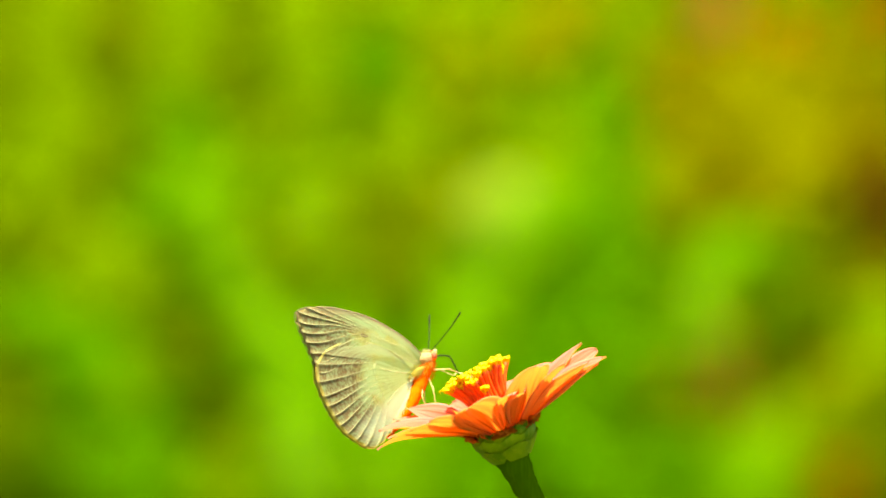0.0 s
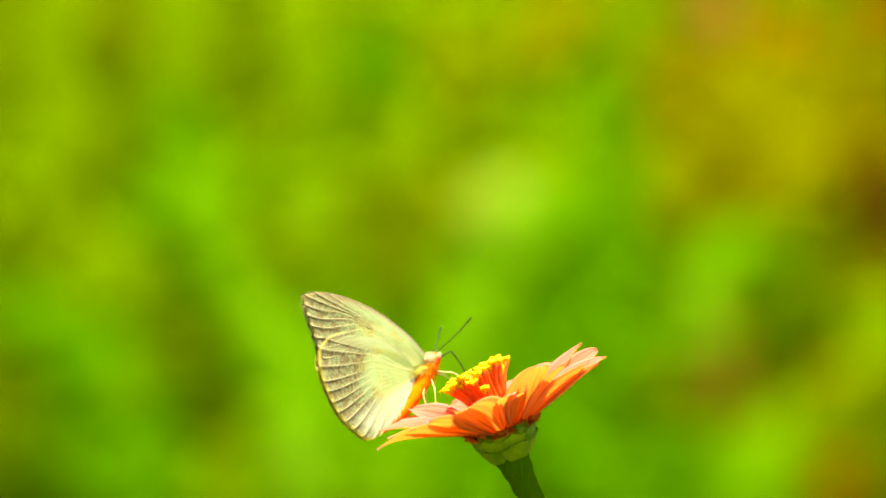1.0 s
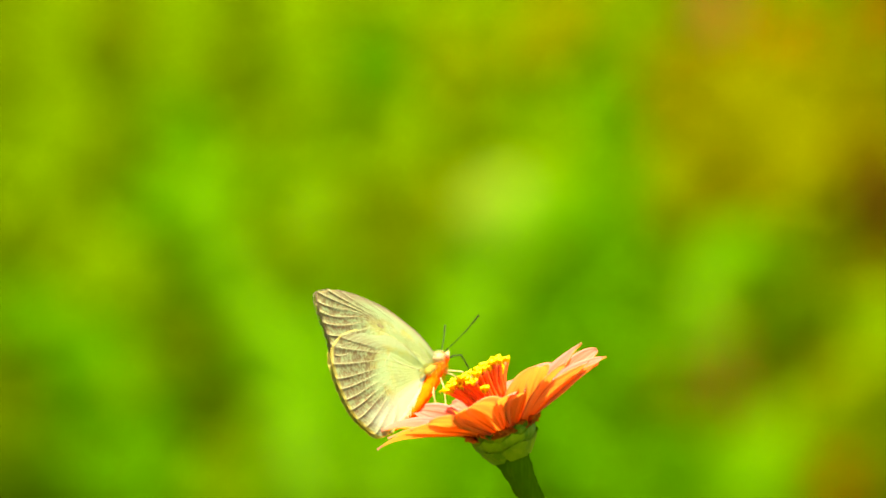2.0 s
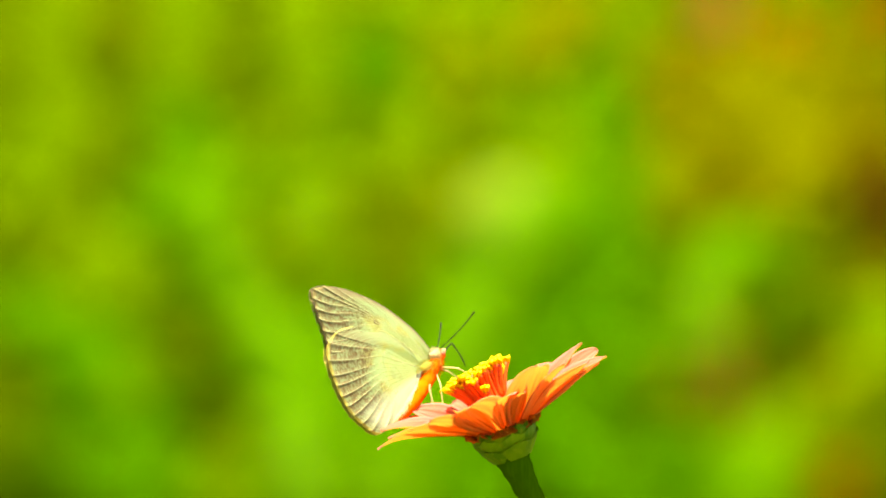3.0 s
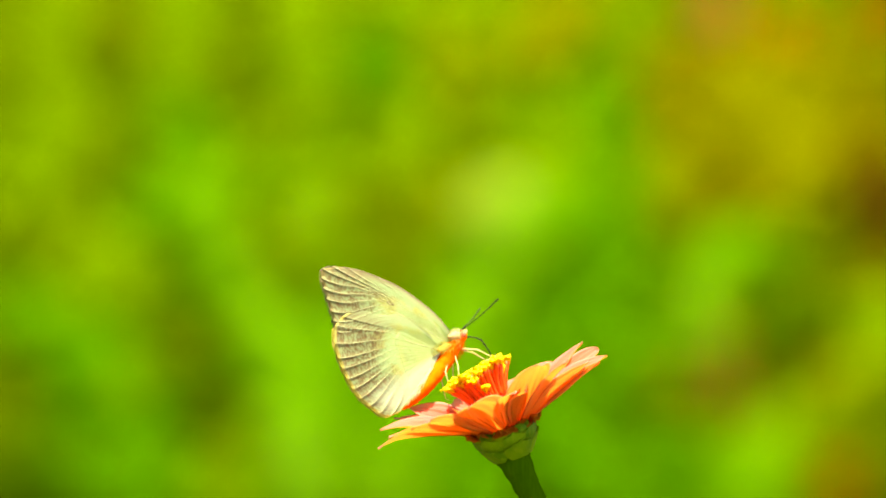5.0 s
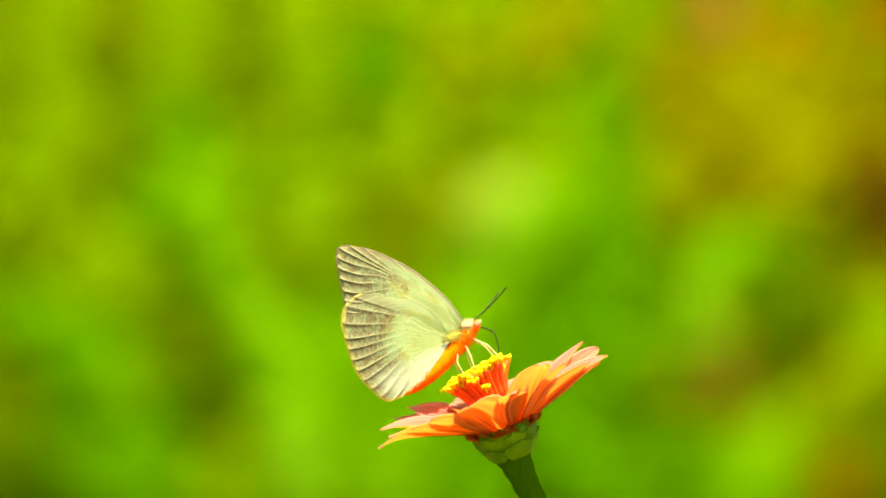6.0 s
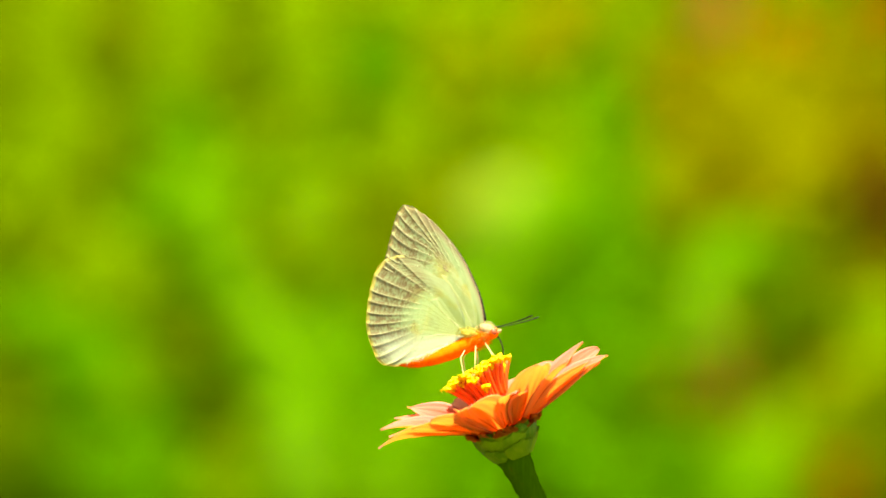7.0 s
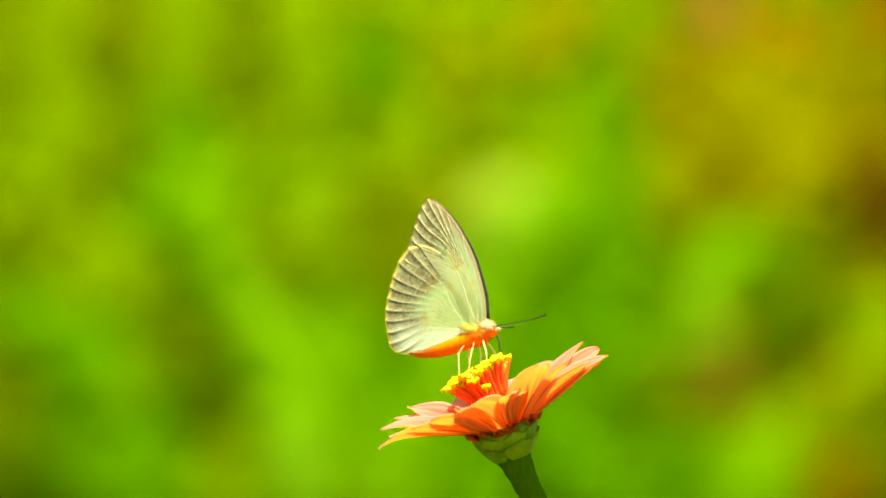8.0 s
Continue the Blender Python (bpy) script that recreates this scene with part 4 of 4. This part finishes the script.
    for side in (-1, 1):
        blob("eye", (1.7 * mm, side * 0.85 * mm, -2.2 * mm), (0.75 * mm, 0.6 * mm, 0.8 * mm), M_EYE, head, "dark red eye", 0, 0.02)
        blob("palp", (2.7 * mm, side * 0.35 * mm, -2.3 * mm), (0.9 * mm, 0.3 * mm, 0.35 * mm), M_RUFF, head, "", radians(-30), 0.1)
    hairs("body_hair", (-2.8 * mm, 0, -3.4 * mm), (4.0 * mm, 1.6 * mm, 2.0 * mm), 600, 1.1 * mm, M_FUR, b, (-0.8, 0, -0.3), 1, radians(-8))
    hairs("ruff_hair", (0.2 * mm, 0, -1.3 * mm), (2.1 * mm, 1.5 * mm, 1.4 * mm), 350, 0.9 * mm, M_RUFF, b, (0.2, 0, 0.3), 2, radians(25))
    hairs("wing_root_hair", (-3.9 * mm, 0, -1.6 * mm), (2.8 * mm, 1.75 * mm, 1.4 * mm), 320, 1.3 * mm, M_HAIR, b, (-2.0, 0, 0.6), 3, radians(20))
    hairs("thorax_hair", (-2.2 * mm, 0, -2.6 * mm), (3.0 * mm, 1.75 * mm, 1.7 * mm), 260, 1.2 * mm, M_HAIR, b, (-1.0, 0, -0.2), 9, radians(5))
    hairs("abdomen_hair", (-12 * mm, 0, -5.2 * mm), (7.0 * mm, 1.4 * mm, 1.3 * mm), 400, 0.9 * mm, M_FUR, b, (-1.5, 0, 0), 4, radians(-10))
    parts["antenna"], parts["leg"] = [], []
    for side in (-1, 1):
        pts = smooth_path([(0, 0, 0), (3.2 * mm, side * 2.4 * mm, 0.6 * mm), (6.4 * mm, side * 4.8 * mm, 1.4 * mm), (9.6 * mm, side * 7.0 * mm, 2.5 * mm)], 5)
        n = len(pts)
        a = tube("antenna", pts, [(0.10 + 0.12 * (i / n) ** 3) * mm for i in range(n)], M_DARK, b, "thin dark clubbed antenna", 7)
        a.location = (1.7 * mm, side * 0.4 * mm, -1.2 * mm)
        parts["antenna"].append(a)
    for x, knee, foot in ((-0.6, (1.6, -3.0), (2.0, -6.8)), (-2.8, (-0.2, -2.8), (-1.0, -8.2)), (-4.8, (-1.6, -2.6), (-1.2, -8.3))):
        for side in (-1, 1):
            bends = [Vector(p) * mm for p in ((0, 0, 0), (knee[0], side * 1.2, knee[1]), (foot[0], side * 1.7, foot[1]), (foot[0] + 0.9, side * 1.9, foot[1] - 0.4))]
            pts = [p.lerp(q, k / 4) for p, q in zip(bends, bends[1:]) for k in range(4)] + [bends[-1]]
            girth = [np.interp(i, (0, 3, 4, 5, 8, 12), (0.16, 0.13, 0.17, 0.11, 0.10, 0.07)) * mm for i in range(len(pts))]
            g = tube("leg", pts, girth, M_LEG, b, "slender cream leg", 7)
            g.location = (x * mm, side * 0.9 * mm, -4.4 * mm)
            parts["leg"].append(g)
    n = 9
    p = tube("proboscis", [(3.8 * mm * i / n, 0, 0.25 * mm * math.sin(math.pi * i / n)) for i in range(n + 1)], [0.17 * mm] * (n + 1), M_DARK, b, "thin dark drinking tube", 7)
    p.location = (2.2 * mm, 0, -3.0 * mm)
    q = tube("proboscis_tip", [(6.4 * mm * i / n, 0, 0.3 * mm * math.sin(math.pi * i / n)) for i in range(n + 1)], [0.17 * mm - 0.006 * mm * i for i in range(n + 1)], M_DARK, p, "", 7)
    q.location = (3.75 * mm, 0, 0)
    parts["proboscis"], parts["proboscis_tip"] = p, q
    return b, parts


butterfly, butterfly_parts = build_butterfly()


def perched(x, y, depth, yaw, lean, pitch):
    """The butterfly's pose: the wing's foot in the flower's grid (units right and up of the lens axis), depth in mm, turns in degrees."""
    d = 1 + depth / 1500
    return pose(x * PX * d, depth / 1000, 0.6 + y * PX * d, 0, 0, yaw) @ pose(0, 0, 0, lean) @ pose(0, 0, 0, 0, pitch)


# How far the two lengths of the drinking tube point below the level.
PROBOSCIS = ((0.0, 0, 65), (0.5, 10, 55), (1.0, -30, 58), (1.5, 0, 67), (3.0, -50, 60), (3.5, 28, 30), (4.0, 38, 44), (4.5, 45, 55), (5.8, -40, 83), (6.0, 20, 80), (6.5, 36, 100), (7.0, 66, 98), (7.5, -4, 90), (8.0, 66, 80))


def motions():
    walk(butterfly, [(t, perched(*row)) for t, *row in FLIGHT])
    pitch = {t: row[-1] for t, *row in FLIGHT}
    upper, tip = butterfly_parts["proboscis"], butterfly_parts["proboscis_tip"]
    walk(upper, [(t, pose(0.0022, 0, -0.0030, 0, a - pitch[t], 0)) for t, a, b in PROBOSCIS])
    walk(tip, [(t, pose(0.00375, 0, 0, 0, b - a, 0)) for t, a, b in PROBOSCIS])
    for k, leg in enumerate(butterfly_parts["leg"]):
        at = leg.location.copy()
        early = (-16, 32, 34)[k // 2]
        walk(leg, [(t, pose(*at, 0, turn, 0)) for t, turn in ((0.0, early), (4.7, early), (5.8, early * 0.4), (6.5, 6), (8.0, 0))])
    for k, feeler in enumerate(butterfly_parts["antenna"]):
        at = feeler.location.copy()
        walk(feeler, [(t, pose(*at, 0, turn, 0)) for t, turn in ((0.0, -2), (0.5, 8), (1.5, 2), (3.5, 2), (4.0, 8), (4.5, 18), (5.8, 2), (6.5, 10), (7.0, (14, 6)[k]), (7.5, (16, 0)[k]), (8.0, (26, 0)[k]))])
    for wing in butterfly_parts["forewing"]:
        walk(wing, [(t, pose(0, 0, 0, 0, turn, 0)) for t, turn in ((0.0, -3.5), (4.0, -3), (4.5, -2), (4.7, -2), (5.8, -2), (6.5, -1.5), (7.0, -2), (7.5, -3), (8.0, -4.5))])
    walk(zinnia, [(0.0, pose(0.045, 0.01, 0.0)), (1.5, pose(0.045, 0.01, 0.0)), (4.5, pose(0.0452, 0.01, 0.0002)), (8.0, pose(0.04535, 0.01, 0.0003))])


# Time, place and turns of the butterfly.
FLIGHT = (
    (0.0, -39.2, -187.0, 12.0, 28.6, -3.0, -46.7),
    (0.1, -31.5, -185.4, 12.0, 28.6, -3.0, -46.4),
    (0.2, -28.7, -187.7, 12.0, 28.6, -3.5, -44.8),
    (0.3, -29.5, -187.4, 12.0, 28.7, -4.0, -44.0),
    (0.4, -25.7, -190.2, 12.0, 28.7, -4.5, -44.3),
    (0.5, -27.5, -194.1, 12.0, 28.7, -5.0, -39.6),
    (0.6, -25.5, -193.4, 12.0, 28.6, -10.1, -38.1),
    (0.7, -26.2, -195.3, 12.0, 28.5, -10.1, -39.2),
    (0.8, -25.6, -195.5, 12.0, 28.4, -10.1, -39.1),
    (0.9, -31.1, -192.0, 12.0, 28.2, -9.4, -39.7),
    (1.0, -31.9, -188.6, 12.0, 28.1, -8.9, -39.0),
    (1.1, -24.0, -189.6, 12.0, 28.8, -8.9, -38.7),
    (1.2, -19.5, -184.6, 12.0, 29.5, -9.0, -38.7),
    (1.3, -16.5, -182.8, 12.0, 30.2, -9.0, -39.6),
    (1.4, -17.9, -184.1, 12.0, 31.0, -9.0, -39.2),
    (1.5, -20.7, -180.7, 12.0, 31.7, -9.0, -38.7),
    (1.6, -22.8, -185.1, 12.0, 31.7, -9.1, -40.2),
    (1.7, -21.4, -186.7, 12.0, 31.7, -9.2, -39.9),
    (2.8, -10.7, -185.5, 12.0, 31.7, -10.4, -35.1),
    (2.9, -19.5, -181.3, 12.0, 31.7, -10.5, -38.4),
    (3.0, -23.1, -181.0, 12.0, 31.7, -10.5, -38.3),
    (3.1, -19.0, -181.9, 11.9, 30.7, -10.8, -40.1),
    (3.2, -10.2, -183.7, 11.9, 29.7, -11.0, -39.1),
    (3.3, 2.7, -182.6, 11.8, 28.7, -11.2, -39.9),
    (3.4, 5.9, -180.4, 11.8, 27.7, -11.5, -40.5),
    (3.5, -0.1, -175.6, 11.7, 26.7, -11.7, -39.7),
    (3.6, 4.3, -178.9, 11.6, 25.5, -11.5, -41.0),
    (3.7, 3.9, -179.3, 11.6, 24.2, -11.4, -40.8),
    (3.8, -0.3, -172.7, 11.5, 22.9, -11.2, -42.7),
    (3.9, 0.6, -172.9, 11.5, 21.7, -11.1, -43.1),
    (4.0, 1.3, -173.1, 11.4, 20.4, -10.9, -43.3),
    (4.1, 4.0, -177.9, 11.4, 20.3, -11.6, -43.8),
    (4.2, 10.6, -178.8, 11.3, 20.2, -12.4, -42.7),
    (4.3, 12.9, -181.5, 11.2, 20.1, -13.1, -38.1),
    (4.4, 14.8, -185.3, 11.2, 20.0, -13.8, -33.7),
    (4.5, 12.7, -181.9, 11.1, 20.0, -14.5, -35.1),
    (4.6, 13.7, -181.7, 11.1, 19.3, -13.3, -34.7),
    (4.7, 11.5, -171.2, 11.0, 18.7, -12.2, -40.0),
    (5.8, 32.7, -130.4, 7.0, 6.0, -4.0, -34.0),
    (5.9, 36.0, -127.6, 6.9, 6.5, -4.6, -34.1),
    (6.0, 36.2, -128.7, 6.7, 7.0, -5.2, -34.9),
    (6.1, 39.9, -127.5, 6.6, 7.5, -5.8, -30.9),
    (6.2, 51.2, -129.3, 6.4, 8.0, -6.4, -19.8),
    (6.3, 54.9, -128.9, 6.3, 8.3, -7.0, -20.1),
    (6.4, 57.4, -125.5, 6.1, 9.6, -7.0, -21.3),
    (6.5, 62.1, -127.5, 6.0, 8.5, -7.0, -19.8),
    (6.6, 64.0, -127.0, 6.0, 5.2, -7.0, -17.7),
    (6.7, 69.0, -128.6, 6.0, 2.0, -7.0, -14.9),
    (6.8, 72.6, -136.8, 6.0, -1.3, -7.0, -9.1),
    (6.9, 73.8, -133.8, 6.0, -4.6, -7.0, -9.5),
    (7.0, 74.4, -132.6, 6.0, -7.9, -7.0, -10.6),
    (7.1, 69.8, -130.7, 6.0, -12.3, -7.0, -11.9),
    (7.2, 59.0, -118.1, 6.0, -16.8, -7.0, -16.6),
    (7.3, 59.4, -118.5, 6.0, -21.2, -7.0, -17.3),
    (7.4, 57.6, -112.6, 6.0, -25.7, -7.0, -16.9),
    (7.5, 56.7, -113.3, 6.0, -30.2, -7.0, -17.6),
    (7.6, 61.8, -111.8, 6.0, -30.6, -7.0, -16.7),
    (7.7, 57.1, -114.1, 6.0, -31.0, -7.0, -16.8),
    (7.8, 65.3, -122.6, 6.0, -31.4, -7.0, -13.2),
    (7.9, 68.3, -124.9, 6.0, -31.8, -7.0, -10.6),
    (8.0, 77.8, -127.8, 6.0, -32.2, -7.0, -5.3),
)
motions()
